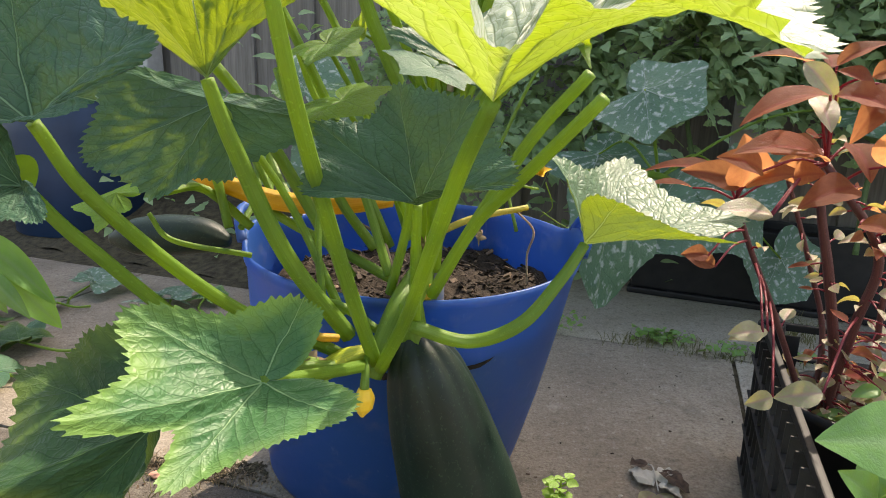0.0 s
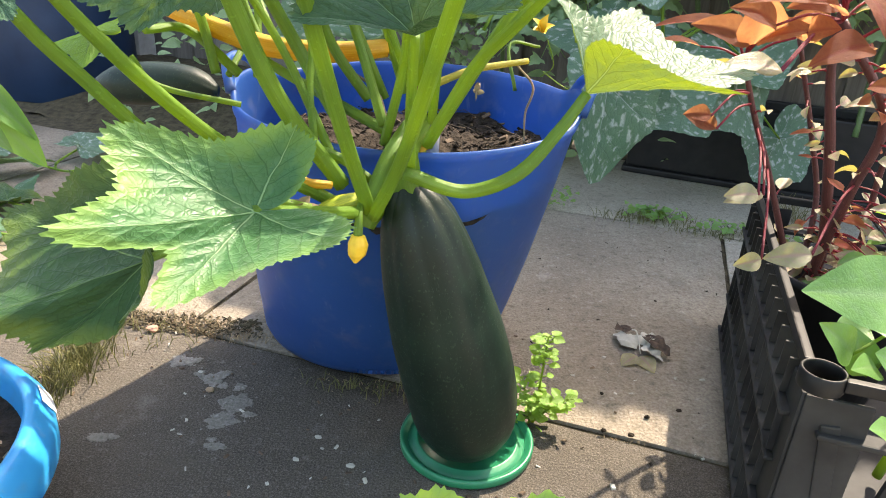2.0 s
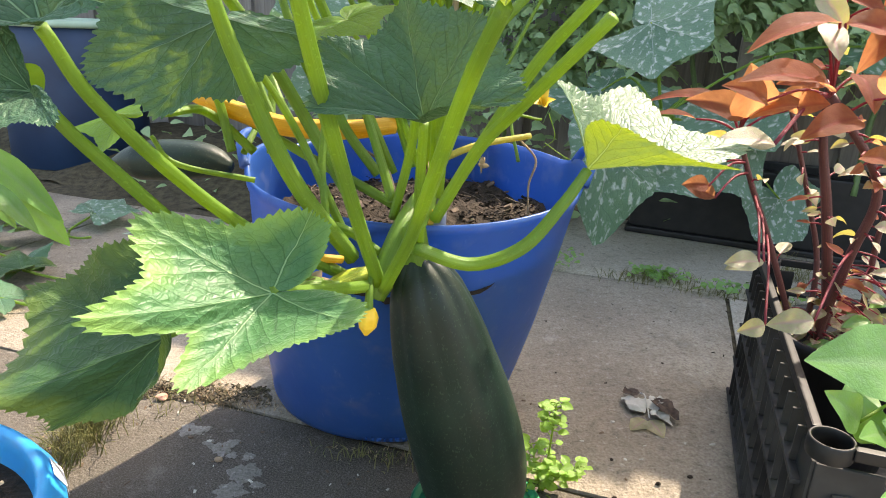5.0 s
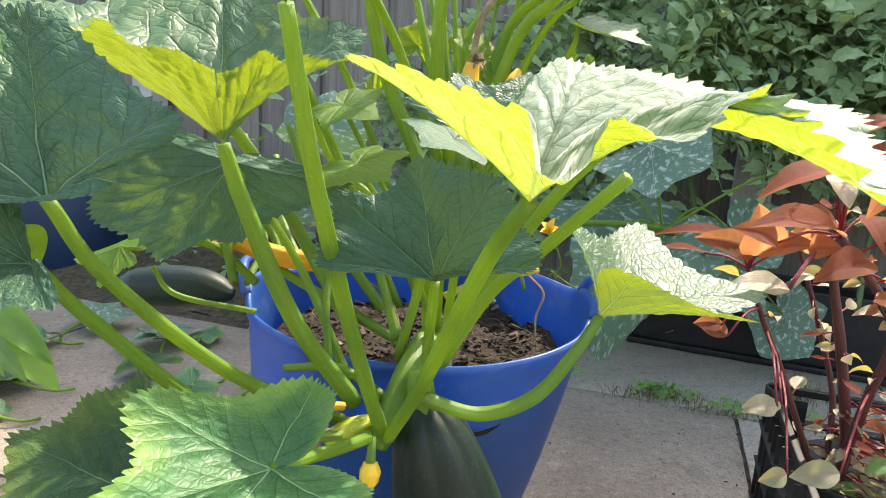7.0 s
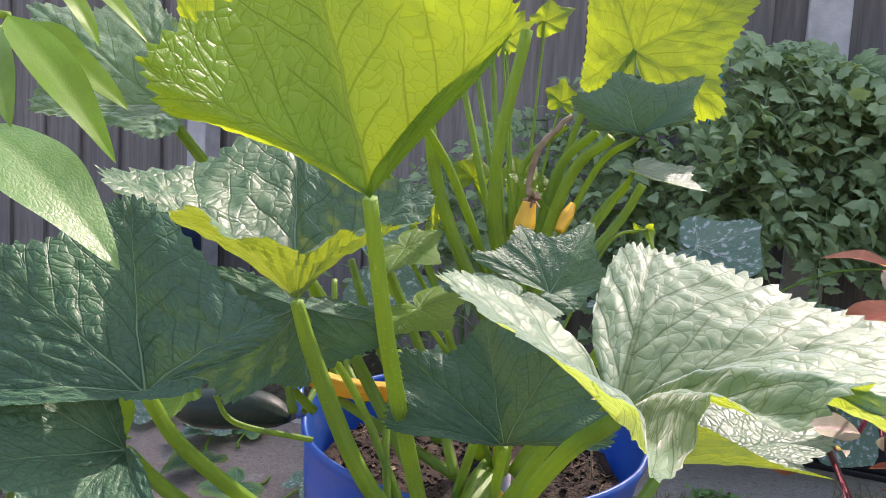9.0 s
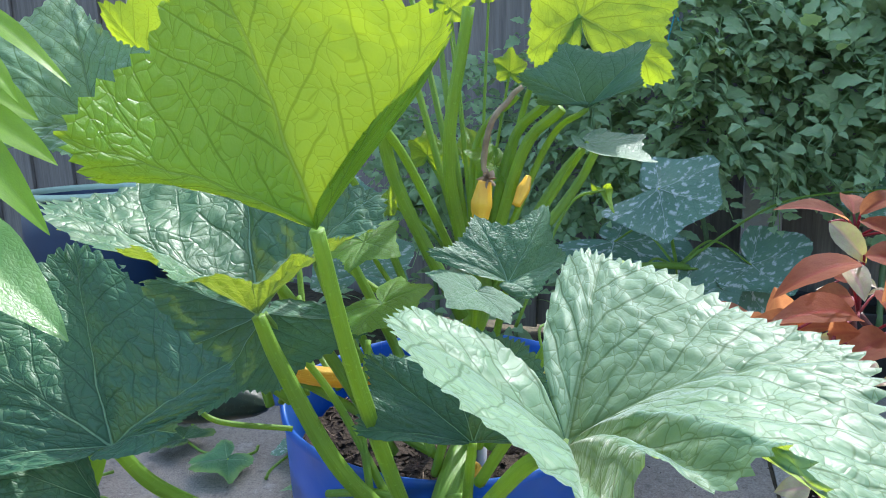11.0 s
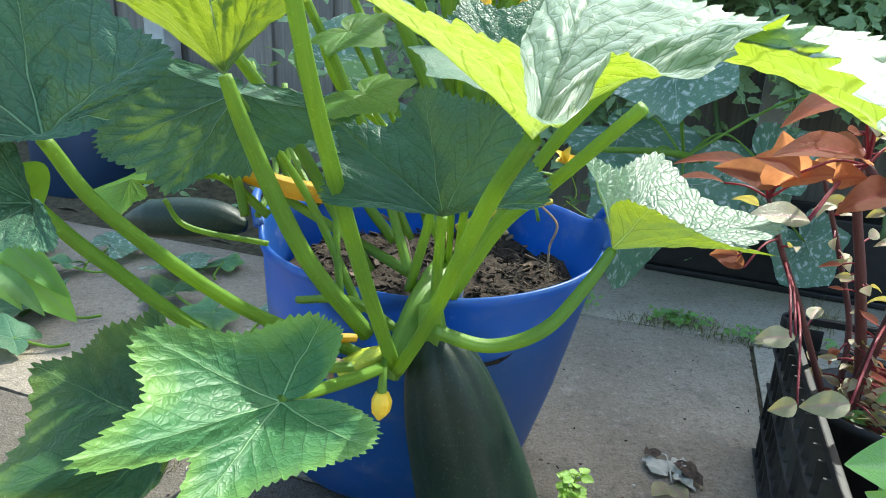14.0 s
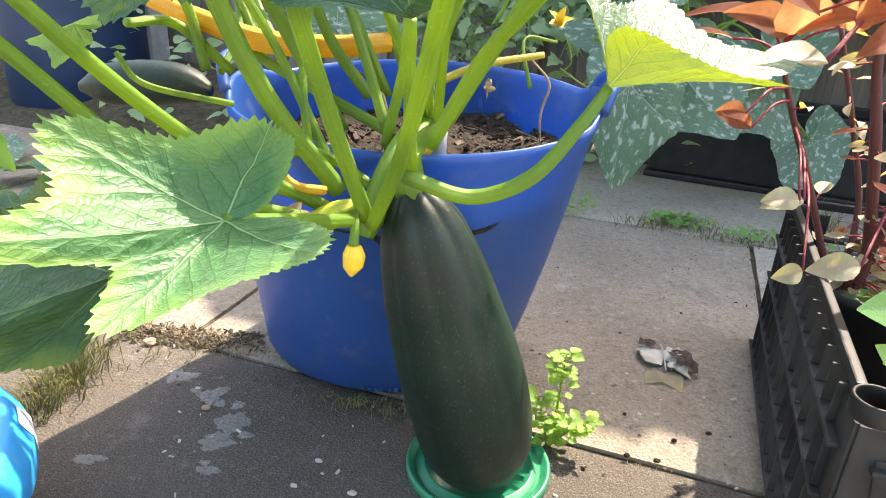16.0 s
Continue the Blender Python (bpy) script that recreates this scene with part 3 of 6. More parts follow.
def ovate(base, tip, width, up=(0, 0, 1), curl=0.12, fold=0.15, seed=0, n=14, m=8, power=0.75, tooth=0.0):
    """A plain pointed blade from base to tip, folded along its midrib."""
    rng = np.random.RandomState(seed)
    b, t = vec(base), vec(tip)
    ax = t - b
    ln = np.linalg.norm(ax)
    ax /= ln
    side = np.cross(ax, vec(up))
    side /= np.linalg.norm(side) + 1e-9
    nrm = np.cross(side, ax)
    verts, uvs, vein, rim = [], [], [], []
    ph = rng.rand() * 6
    for i in range(n + 1):
        s = i / n
        w = width * 0.5 * (math.sin(math.pi * s ** power) ** 0.85 + 0.02) * (1 - 0.15 * s)
        mid = b + ax * ln * s + nrm * (curl * ln * (4 * s * (1 - s)) * 0.5 - curl * ln * s * s * 0.6)
        for k in range(-m // 2, m // 2 + 1):
            q = 2 * k / m
            ww = w * (1 + tooth * (i % 2) * abs(q))
            verts.append(mid + side * ww * q + nrm * (fold * abs(q) * w + 0.06 * w * math.sin(11 * s + ph + 1.5 * q) * q * q))
            uvs.append((0.5 + 0.35 * q * w / (width * 0.5 + 1e-9), s))
            vein.append(max(math.exp(-(q / 0.10) ** 2), 0.7 * math.exp(-((((s * 7 - abs(q) * 1.1) % 1.0) - 0.5) / 0.10) ** 2) if 0.05 < s < 0.95 else 0))
            rim.append(abs(q))
    w1 = m // 2 * 2 + 1
    faces = [(i * w1 + k, i * w1 + k + 1, (i + 1) * w1 + k + 1, (i + 1) * w1 + k) for i in range(n) for k in range(w1 - 1)]
    return np.array(verts), faces, np.array(uvs), {"vein": np.array(vein), "rim": np.array(rim)}


def join_leaves(leaves):
    v, f, u = join(*[l[:3] for l in leaves])
    return v, f, u, {k: np.concatenate([l[3][k] for l in leaves]) for k in ("vein", "rim")}


def ovate_leaf(parent, name, base, tip, width, mat, stalk_from=None, stalk_r=0.002, stalk_mat=None, label="", **kw):
    v, f, u, at = ovate(base, tip, width, **kw)
    ob = part(name, mesh_from(name, v, f, mat, u, at), parent, label)
    if stalk_from is not None:
        mid = (vec(stalk_from) + vec(base)) / 2 + vec((0, 0, 0.1 * np.linalg.norm(vec(base) - vec(stalk_from))))
        part("leaf_stalk", build("leaf_stalk", tube([stalk_from, mid, base], (stalk_r * 1.2, stalk_r), 8, 6), stalk_mat or M_PETIOLE), ob)
    return ob


# ---- setting: earth, paving, fence ----
earth = solo("ground", build("ground", lathe([(0.0, -0.011), (3.0, -0.011), (60.0, -0.03), (1500.0, -0.03)], 48), M_EARTH, False), "bare dark earth round and under the paving", "ground", kind="structure")

PAVE_U, PAVE_N = vec((0.963, -0.269, 0)), vec((0.269, 0.963, 0))
FENCE_U, FENCE_V = vec((0.944, -0.330, 0)), vec((0.330, 0.944, 0))
paving = thing("pavement", (0, 0.8, 0), "grey textured concrete patio slabs with weedy open joints", "paving", kind="structure")


def slab(u0, u1, n0, n1, seed, mat):
    """One slab with chipped, rounded edges; u runs along the fence, n towards it."""
    rng = np.random.RandomState(seed)
    g = 0.005
    nu, nn = 24, 16
    verts, uvs = [], []
    us = np.linspace(u0 + g, u1 - g, nu + 1)
    ns_ = np.linspace(n0 + g, n1 - g, nn + 1)
    tilt = rng.uniform(-0.0015, 0.0015, 2)
    for a in us:
        for b in ns_:
            e = min(a - us[0], us[-1] - a, b - ns_[0], ns_[-1] - b)
            z = -0.006 if e < 1e-6 else 0.0
            j = 0.003 * noise.noise(Vector((a * 9, b * 9, seed))) if e < 1e-6 else 0.0
            p = PAVE_U * (a + j) + PAVE_N * (b + j)
            verts.append((p[0], p[1], z + tilt[0] * (a - u0) + 0.0012 * noise.noise(Vector((a * 6, b * 6, 3.0)))))
            uvs.append((a, b))
    w = nn + 1
    faces = [(i * w + j, (i + 1) * w + j, (i + 1) * w + j + 1, i * w + j + 1) for i in range(nu) for j in range(nn)]
    ring = [i * w for i in range(nu + 1)] + [nu * w + j for j in range(1, nn + 1)] + [i * w + nn for i in range(nu - 1, -1, -1)] + [j for j in range(nn - 1, 0, -1)]
    o = len(verts)
    for r in ring:
        x, y, _ = verts[r]
        verts.append((x, y, -0.028))
        uvs.append(uvs[r])
    for k in range(len(ring)):
        q = (k + 1) % len(ring)
        faces.append((ring[k], o + k, o + q, ring[q]))
    part("slab", mesh_from("slab", verts, faces, mat, uvs, smooth=False), paving)


ROWS_N = [(-0.95, -0.05), (-0.05, 0.838), (0.838, 1.73), (1.73, 2.34)]
for r, (n0, n1) in enumerate(ROWS_N):
    for k in range(-3, 4):
        u0 = 0.235 + 0.91 * k
        if r == 3:
            u0 -= 0.5
            if k <= -2:
                continue
        u1 = u0 + 0.91
        if r == 1 and k == -1:
            u0 -= 0.10
        if r == 1 and k == -2:
            u1 -= 0.10
        # slab -1 of row 2 gets the dirty tone only to dim its strong sunlight
        slab(u0, u1, n0, n1, 10 * r + k + 5, M_SLAB_STAINED if r == 1 and k in (-2, -1) else M_SLAB_DIRTY_DIMMED if (k <= -2 and r >= 1) or (k == -1 and r == 2) else M_SLAB)

bank = []
for i in range(61):
    for j in range(15):
        u, n = -4.4 + 3.38 * i / 60, 1.70 + 0.72 * j / 14
        p = FENCE_U * u + FENCE_V * n
        bank.append((p[0], p[1], -0.012 + 0.13 * min(1.0, j / 8) ** 1.4 * min(1.0, (60 - i) / 8) + 0.022 * noise.noise(Vector((u * 7, n * 7, 1.0)))))
solo("soil_bed", mesh_from("soil_bed", bank, [(i * 15 + j, i * 15 + 15 + j, i * 15 + 16 + j, i * 15 + 1 + j) for i in range(60) for j in range(14)], M_EARTH), "bare dark brown soil bed before the fence", "soil", kind="structure")

fence = thing("fence", (0.8, 2.2, 0), "weathered grey-brown wooden board fence with concrete posts", "fence", kind="structure")
FENCE_N = 2.47


def fence_at(u, n):
    p = FENCE_U * u + FENCE_V * n
    return p[0], p[1]


FENCE_TURN = math.degrees(math.atan2(FENCE_U[1], FENCE_U[0]))
board_mesh = build("board", box((0, 0, 1.02), (0.165, 0.018, 2.02), bevel=0.003), M_FENCE, False)
for k in range(66):
    x, y = fence_at(-6.2 + 0.152 * k, FENCE_N + (0.021 if k % 2 else 0.0))
    b = new("board", board_mesh)
    b.parent = fence
    b.matrix_parent_inverse = Matrix.Translation(-fence.location)
    b.matrix_basis = pose(x, y, 0.0 + 0.006 * (k % 3), 0, 0.08 * math.sin(k * 1.7), FENCE_TURN)
for zz in (0.35, 1.30):
    x, y = fence_at(-1.2, FENCE_N + 0.05)
    part("rail", build("rail", box((x, y, zz), (9.9, 0.045, 0.07), FENCE_TURN, bevel=0.004), M_FENCE, False), fence)
for u in (-4.9, -2.42, 0.113, 2.3):
    x, y = fence_at(u, FENCE_N - 0.066)
    part("post", build("post", box((x, y, 1.05), (0.115, 0.10, 2.12), FENCE_TURN, bevel=0.008), M_CONCRETE_POST, False), fence)


# ---- the blue tub ----
TUB = (-0.094, 1.068)


def tub_shape(a, r, z):
    """The soft wall sags forward: the rim stands well before the foot and lies lower at the front."""
    k = max(0.0, z / 0.41)
    s, c = math.sin(a), math.cos(a)
    x = r * c * (1.12 - 0.20 * k)
    y = r * s * (1.04 - 0.18 * k)
    lift = k ** 3 * (0.016 * (1 + s) + 0.018 * math.exp(-((abs(c) - 1) / 0.05) ** 2))
    x += k * k * 0.004 * math.sin(3 * a + 1.0)
    y += k * k * 0.004 * math.sin(2 * a)
    return x + 0.052 * k, y - 0.138 * k - 0.006 * math.sin(math.pi * min(k, 1.0)), z + lift


tub = thing("tub", (*TUB, 0), "round blue flexible plastic garden tub full of soil", "tub")
OUT = [(0.0, 0.004), (0.14, 0.003), (0.168, 0.0), (0.178, 0.006), (0.184, 0.022), (0.197, 0.10), (0.212, 0.19), (0.228, 0.29), (0.240, 0.36), (0.2455, 0.392), (0.2505, 0.398), (0.2525, 0.405), (0.2505, 0.411), (0.2465, 0.411), (0.2435, 0.405), (0.240, 0.39), (0.224, 0.29), (0.207, 0.18), (0.18, 0.03), (0.0, 0.02)]
part("shell", build("shell", lathe(OUT, 96, tub_shape, TUB), M_TUB), tub)
for sgn in (-1, 1):
    hp = []
    for q in np.linspace(-1, 1, 9):
        a = (0 if sgn > 0 else math.pi) + q * 0.27
        x, y, z = tub_shape(a, 0.252 + 0.010 * (1 - q * q), 0.408)
        hp.append((x + TUB[0], y + TUB[1], z + 0.024 * (1 - q * q) ** 0.6))
    part("handle", build("handle", tube(hp, (0.007, 0.006, 0.007), 28, 10), M_TUB), tub)
for k in range(7):
    a = -1.62 + 0.045 * k
    x, y, z = tub_shape(a, 0.1875, 0.020)
    part("embossed_mark", build("embossed_mark", box((x + TUB[0], y + TUB[1], z), (0.003 + 0.002 * (k % 3), 0.002, 0.005), math.degrees(a) + 90), M_TUB, False), tub)

SOIL_Z = 0.36
SOIL_C = (TUB[0] + 0.046, TUB[1] - 0.121)


def soil_base(y):
    """The soil has sunk along the tub's near wall. y is taken from the tub's middle."""
    k = min(max((y + 0.23) / 0.17, 0.0), 1.0)
    return SOIL_Z - 0.065 * (1 - k) ** 1.5




def soil_sheet():
    verts, uvs = [], []
    for j in range(24):
        for k in range(96):
            a = 2 * math.pi * k / 96
            r = 0.224 * j / 23
            x, y, _ = tub_shape(a, r, SOIL_Z)
            xs, ys = x + TUB[0] - SOIL_C[0], y + TUB[1] - SOIL_C[1]
            h = 0.020 * noise.noise(Vector((xs * 14, ys * 14, 0))) + 0.010 * noise.noise(Vector((xs * 50, ys * 50, 2)))
            verts.append((x + TUB[0], y + TUB[1], soil_base(y + TUB[1] - SOIL_C[1]) + h - (0.012 if j == 23 else 0)))
            uvs.append((x, y))
    faces = [(j * 96 + k, j * 96 + (k + 1) % 96, (j + 1) * 96 + (k + 1) % 96, (j + 1) * 96 + k) for j in range(23) for k in range(96)]
    return verts, faces, uvs


soil = solo("soil", build("soil", soil_sheet(), M_SOIL), "dark crumbly soil with bark chips in the tub", "soil", kind="stuff")


def chips(centre, spread, count, size, mat, seed, name, label, floor_z, inside=None):
    rng = np.random.RandomState(seed)
    pieces = []
    while len(pieces) < count:
        x, y = centre[0] + rng.uniform(-1, 1) * spread[0], centre[1] + rng.uniform(-1, 1) * spread[1]
        if inside and not inside(x, y):
            continue
        s = size * rng.uniform(0.4, 1.5)
        z = floor_z(x, y)
        pieces.append(box((x, y, z + s * 0.12), (s, s * rng.uniform(0.25, 0.7), s * rng.uniform(0.15, 0.4)), rng.uniform(0, 360), rng.uniform(-35, 35), rng.uniform(-35, 35), s * 0.06))
    return solo(name, build(name, join(*pieces), mat, False), label, "debris", kind="stuff")


def soil_height(x, y):
    x, y = x - SOIL_C[0], y - SOIL_C[1]
    return soil_base(y) + 0.020 * noise.noise(Vector((x * 14, y * 14, 0))) + 0.010 * noise.noise(Vector((x * 50, y * 50, 2)))


in_tub = lambda x, y: (x - SOIL_C[0]) ** 2 + (y - SOIL_C[1]) ** 2 < 0.195 ** 2
chips(SOIL_C, (0.22, 0.22), 60, 0.011, M_CHIP, 5, "bark_chips", "brown bark chips scattered on the tub's soil", soil_height, in_tub)
chips(SOIL_C, (0.22, 0.22), 900, 0.0075, M_SOIL, 6, "soil_crumbs", "dark crumbs of soil in the tub", soil_height, in_tub)


def twigs(count, seed):
    """Thin, bent straws lying on the soil."""
    rng = np.random.RandomState(seed)
    pieces = []
    while len(pieces) < count:
        x, y = SOIL_C[0] + rng.uniform(-0.2, 0.2), SOIL_C[1] + rng.uniform(-0.2, 0.2)
        a, ln = rng.uniform(0, 6.28), rng.uniform(0.015, 0.055)
        q = [(x + math.cos(a + b) * ln * k, y + math.sin(a + b) * ln * k) for k, b in ((-0.5, 0.0), (0.0, 0.0), (0.5, rng.normal() * 0.4))]
        if all(in_tub(*p) for p in q):
            pieces.append(tube([(*p, soil_height(*p) + rng.uniform(0.001, 0.006)) for p in q], (rng.uniform(0.0004, 0.0009), 0.0004), 6, 5))
    return join(*pieces)


solo("straws", build("straws", twigs(90, 8), simple("straw", (0.035, 0.024, 0.015), (0.16, 0.115, 0.075), 60, 0.8)), "thin dry straws and roots on the tub's soil", "debris", kind="stuff")

# ---- giant marrow on its green lid ----
def marrow_mesh(axis, radii, n=60, sides=60, ridge=0.085):
    pts = spline(axis, n)
    v, f, u = tube(axis, radii, n, sides, 0.0)
    s = np.repeat(np.linspace(0, 1, n), sides)
    ang = np.tile(np.arange(sides) / sides * 2 * math.pi, n)
    centre_line = np.repeat(pts, sides, axis=0)
    amp = 1.0 * ridge * np.exp(-s / 0.20) + 0.004
    v = centre_line + (v - centre_line) * (1 + amp * (1.6 * np.abs(np.sin(4 * ang + 0.4)) - 1.0) + 0.006 * np.cos(11 * ang))[:, None]
    return v, f, u


marrow = thing("marrow", (0.070, 0.738, 0.012), "giant dark green marrow leaning against the blue tub", "marrow")
MT, MB = (-0.017, 0.662, 0.400), (0.071, 0.738, 0.016)
mid = [(vec(MT) * (1 - k) + vec(MB) * k) for k in (0.35, 0.7)]
AX = [MT, tuple(mid[0] + vec((0.004, -0.008, 0))), tuple(mid[1] + vec((0.008, -0.012, 0))), MB]
RAD = [0.008, 0.029, 0.040, 0.046, 0.051, 0.055, 0.058, 0.061, 0.064, 0.066, 0.067, 0.068, 0.068, 0.068, 0.067, 0.065, 0.060, 0.049, 0.022]
fruit = part("fruit", build("fruit", marrow_mesh(AX, RAD, 60, 96), M_MARROW), marrow)
part("fruit_stalk", build("fruit_stalk", tube([tuple(vec(MT) + vec((0.004, 0.004, -0.012))), MT, tuple(vec(MT) + vec((-0.004, 0.012, 0.022)))], (0.019, 0.013, 0.011), 14, 15, 0.16, 5), M_PETIOLE), marrow, "pale green ribbed stalk")

lid = thing("plant_saucer", (0.068, 0.748, 0), "round ribbed green plastic saucer lying on the paving", "saucer")
LC = (0.068, 0.748)
part("disc", build("disc", lathe([(0.0, 0.002), (0.079, 0.002), (0.079, 0.0085), (0.072, 0.009), (0.069, 0.013), (0.066, 0.013), (0.063, 0.008), (0.0, 0.008)], 72, None, LC), M_LID), lid)
part("rim", build("rim", lathe([(0.0795, 0.002), (0.088, 0.002), (0.0905, 0.004), (0.0905, 0.012), (0.0885, 0.0145), (0.0845, 0.0135), (0.0815, 0.0095), (0.0795, 0.009)], 72, None, LC), M_LID), lid)

# ---- the courgette plant ----
plant = thing("courgette_plant", (-0.03, 0.80, SOIL_Z), "large courgette plant with broad lobed leaves growing in the blue tub", "plant")
part("main_stem", build("main_stem", tube([(-0.01, 0.86, 0.33), (-0.015, 0.78, 0.42), (-0.03, 0.70, 0.415), (-0.050, 0.655, 0.37), (-0.056, 0.645, 0.35)], (0.014, 0.016, 0.016, 0.013, 0.008), 30, 20, 0.12, 5), M_PETIOLE), plant)

# broad leaf held out over the tub's side, its midrib arched
BROAD_BEND = ((-180, 0.0), (-52, 0.012), (0, 0.029), (30, 0.008), (60, -0.002), (100, 0.004), (180, 0.0))
squash_leaf(plant, (0.050, 0.360, 0.637), [(0.088, 0.483, 0.713), (0.190, 0.352, 0.688), (0.150, 0.242, 0.655), (0.121, 0.238, 0.677), (0.111, 0.262, 0.687), (0.091, 0.261, 0.673), (0.068, 0.278, 0.678), (0.056, 0.262, 0.658), (0.042, 0.242, 0.660), (0.036, 0.246, 0.679), (-0.008, 0.300, 0.690), (-0.042, 0.376, 0.697)],
            M_LEAF_BROAD, [(-0.045, 0.625, 0.37), (-0.012, 0.565, 0.45), (0.030, 0.43, 0.585)], (0.010, 0.0095, 0.007), 3, arch=0.03, bend=BROAD_BEND, dip=(0.10, 0.08) + (0.0,) * 9, wave=0.012, na=320, nr=50, broad=2.2, angles=(-125.0, -52.0, 0.0, 14.0, 24.0, 36.0, 48.0, 57.0, 67.0, 76.0, 100.0, 125.0), crumple=0.014)
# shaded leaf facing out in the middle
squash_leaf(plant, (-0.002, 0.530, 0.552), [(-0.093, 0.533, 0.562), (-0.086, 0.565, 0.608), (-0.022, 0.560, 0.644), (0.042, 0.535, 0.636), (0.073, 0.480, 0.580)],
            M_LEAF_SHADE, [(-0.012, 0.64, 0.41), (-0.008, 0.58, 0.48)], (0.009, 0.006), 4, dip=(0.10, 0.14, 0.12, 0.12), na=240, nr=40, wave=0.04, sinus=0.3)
# fan leaf: its rear lobes rise steeply from the stalk, the rest leans back
squash_leaf(plant, (-0.183, 0.577, 0.642), [(-0.200, 0.448, 0.708), (-0.338, 0.555, 0.747), (-0.235, 0.715, 0.815), (-0.081, 0.608, 0.742), (-0.115, 0.514, 0.703)],
            M_LEAF_THIN, [(-0.085, 0.67, 0.385), (-0.135, 0.625, 0.48), (-0.170, 0.590, 0.59)], (0.014, 0.013, 0.009), 5, na=280, nr=48, wave=0.04, dip=(0.14, 0.16, 0.20, 0.16), crumple=0.018, sinus=0.97, broad=2.0, rear=(-0.150, 0.478, 0.703))
# tall upright leaf lit from behind
squash_leaf(plant, (-0.096, 0.453, 0.735), [(-0.165, 0.430, 0.768), (-0.190, 0.358, 0.797), (-0.150, 0.430, 0.920), (-0.009, 0.500, 0.874), (-0.062, 0.465, 0.800)],
            M_LEAF_YOUNG, [(-0.05, 0.628, 0.375), (-0.072, 0.585, 0.48), (-0.089, 0.51, 0.62)], (0.011, 0.011, 0.008), 6, arch=-0.05, na=240, nr=40, dip=(0.02, 0.14, 0.16, 0.05), wave=0.03, crumple=0.014)
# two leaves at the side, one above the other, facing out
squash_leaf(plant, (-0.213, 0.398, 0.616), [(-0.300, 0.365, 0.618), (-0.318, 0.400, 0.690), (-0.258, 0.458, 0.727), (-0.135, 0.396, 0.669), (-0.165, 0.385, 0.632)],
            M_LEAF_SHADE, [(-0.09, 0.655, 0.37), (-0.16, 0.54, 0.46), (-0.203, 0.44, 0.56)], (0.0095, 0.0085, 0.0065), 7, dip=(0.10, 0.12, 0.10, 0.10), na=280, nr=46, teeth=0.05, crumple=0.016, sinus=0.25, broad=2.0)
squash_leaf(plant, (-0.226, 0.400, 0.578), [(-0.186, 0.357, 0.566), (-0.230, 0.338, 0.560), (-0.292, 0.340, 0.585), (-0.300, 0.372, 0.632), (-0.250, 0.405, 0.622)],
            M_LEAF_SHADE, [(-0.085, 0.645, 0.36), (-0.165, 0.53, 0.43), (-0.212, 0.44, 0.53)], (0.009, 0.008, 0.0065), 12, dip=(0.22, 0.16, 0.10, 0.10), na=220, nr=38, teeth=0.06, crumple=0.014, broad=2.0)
# low leaf with a sunlit blade
squash_leaf(plant, (-0.098, 0.435, 0.443), [(-0.074, 0.459, 0.496), (-0.165, 0.392, 0.508), (-0.164, 0.312, 0.474), (-0.121, 0.338, 0.422), (-0.025, 0.382, 0.451)],
            M_LEAF_LOW, [(-0.06, 0.62, 0.375), (-0.075, 0.53, 0.408)], (0.010, 0.007), 8, dip=(0.16, 0.26, 0.42, 0.18), broad=2.0, na=300, nr=48, teeth=0.07, sinus=0.10)
# old leaf hanging under it, the upper leaves' shade put into its dark colour
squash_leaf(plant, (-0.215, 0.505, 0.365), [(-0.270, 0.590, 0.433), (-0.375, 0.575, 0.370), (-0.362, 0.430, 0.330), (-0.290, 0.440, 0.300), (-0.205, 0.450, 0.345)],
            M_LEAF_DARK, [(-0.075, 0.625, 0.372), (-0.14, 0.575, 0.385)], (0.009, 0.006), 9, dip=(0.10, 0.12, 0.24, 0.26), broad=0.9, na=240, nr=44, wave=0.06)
# dark leaf hanging behind the fan leaf
squash_leaf(plant, (-0.205, 0.655, 0.622), [(-0.325, 0.685, 0.650), (-0.346, 0.650, 0.565), (-0.272, 0.632, 0.526), (-0.190, 0.640, 0.552), (-0.100, 0.682, 0.605)],
            M_LEAF, [(-0.095, 0.69, 0.40), (-0.15, 0.69, 0.52)], (0.008, 0.005), 10, na=220, nr=38, sinus=0.5, dip=(0.08, 0.12, 0.16, 0.10), broad=2.0, crumple=0.016)
# leaf beyond the tub's handle
squash_leaf(plant, (0.152, 0.675, 0.492), [(0.120, 0.710, 0.575), (0.226, 0.845, 0.560), (0.315, 0.715, 0.515), (0.285, 0.640, 0.507), (0.178, 0.656, 0.540)],
            M_LEAF_THIN, [(-0.015, 0.62, 0.418), (0.040, 0.640, 0.397), (0.091, 0.640, 0.418), (0.128, 0.655, 0.460)], (0.011, 0.011, 0.008), 11, na=200, nr=36)

# leaves high up at the back
squash_leaf(plant, (-0.350, 0.655, 0.808), [(-0.330, 0.610, 0.775), (-0.440, 0.600, 0.790), (-0.485, 0.650, 0.900), (-0.400, 0.720, 0.930), (-0.300, 0.680, 0.868)],
            M_LEAF_BROAD, [(-0.10, 0.76, 0.42), (-0.22, 0.76, 0.62), (-0.32, 0.70, 0.75)], (0.012, 0.010, 0.008), 13, na=220, nr=40, crumple=0.018)
squash_leaf(plant, (-0.303, 0.720, 0.839), [(-0.340, 0.720, 0.850), (-0.360, 0.700, 0.924), (-0.278, 0.720, 0.964), (-0.231, 0.720, 0.878), (-0.287, 0.740, 0.844)],
            M_LEAF_YOUNG, [(-0.06, 0.80, 0.45), (-0.15, 0.78, 0.66), (-0.22, 0.73, 0.80)], (0.010, 0.008, 0.006), 14)
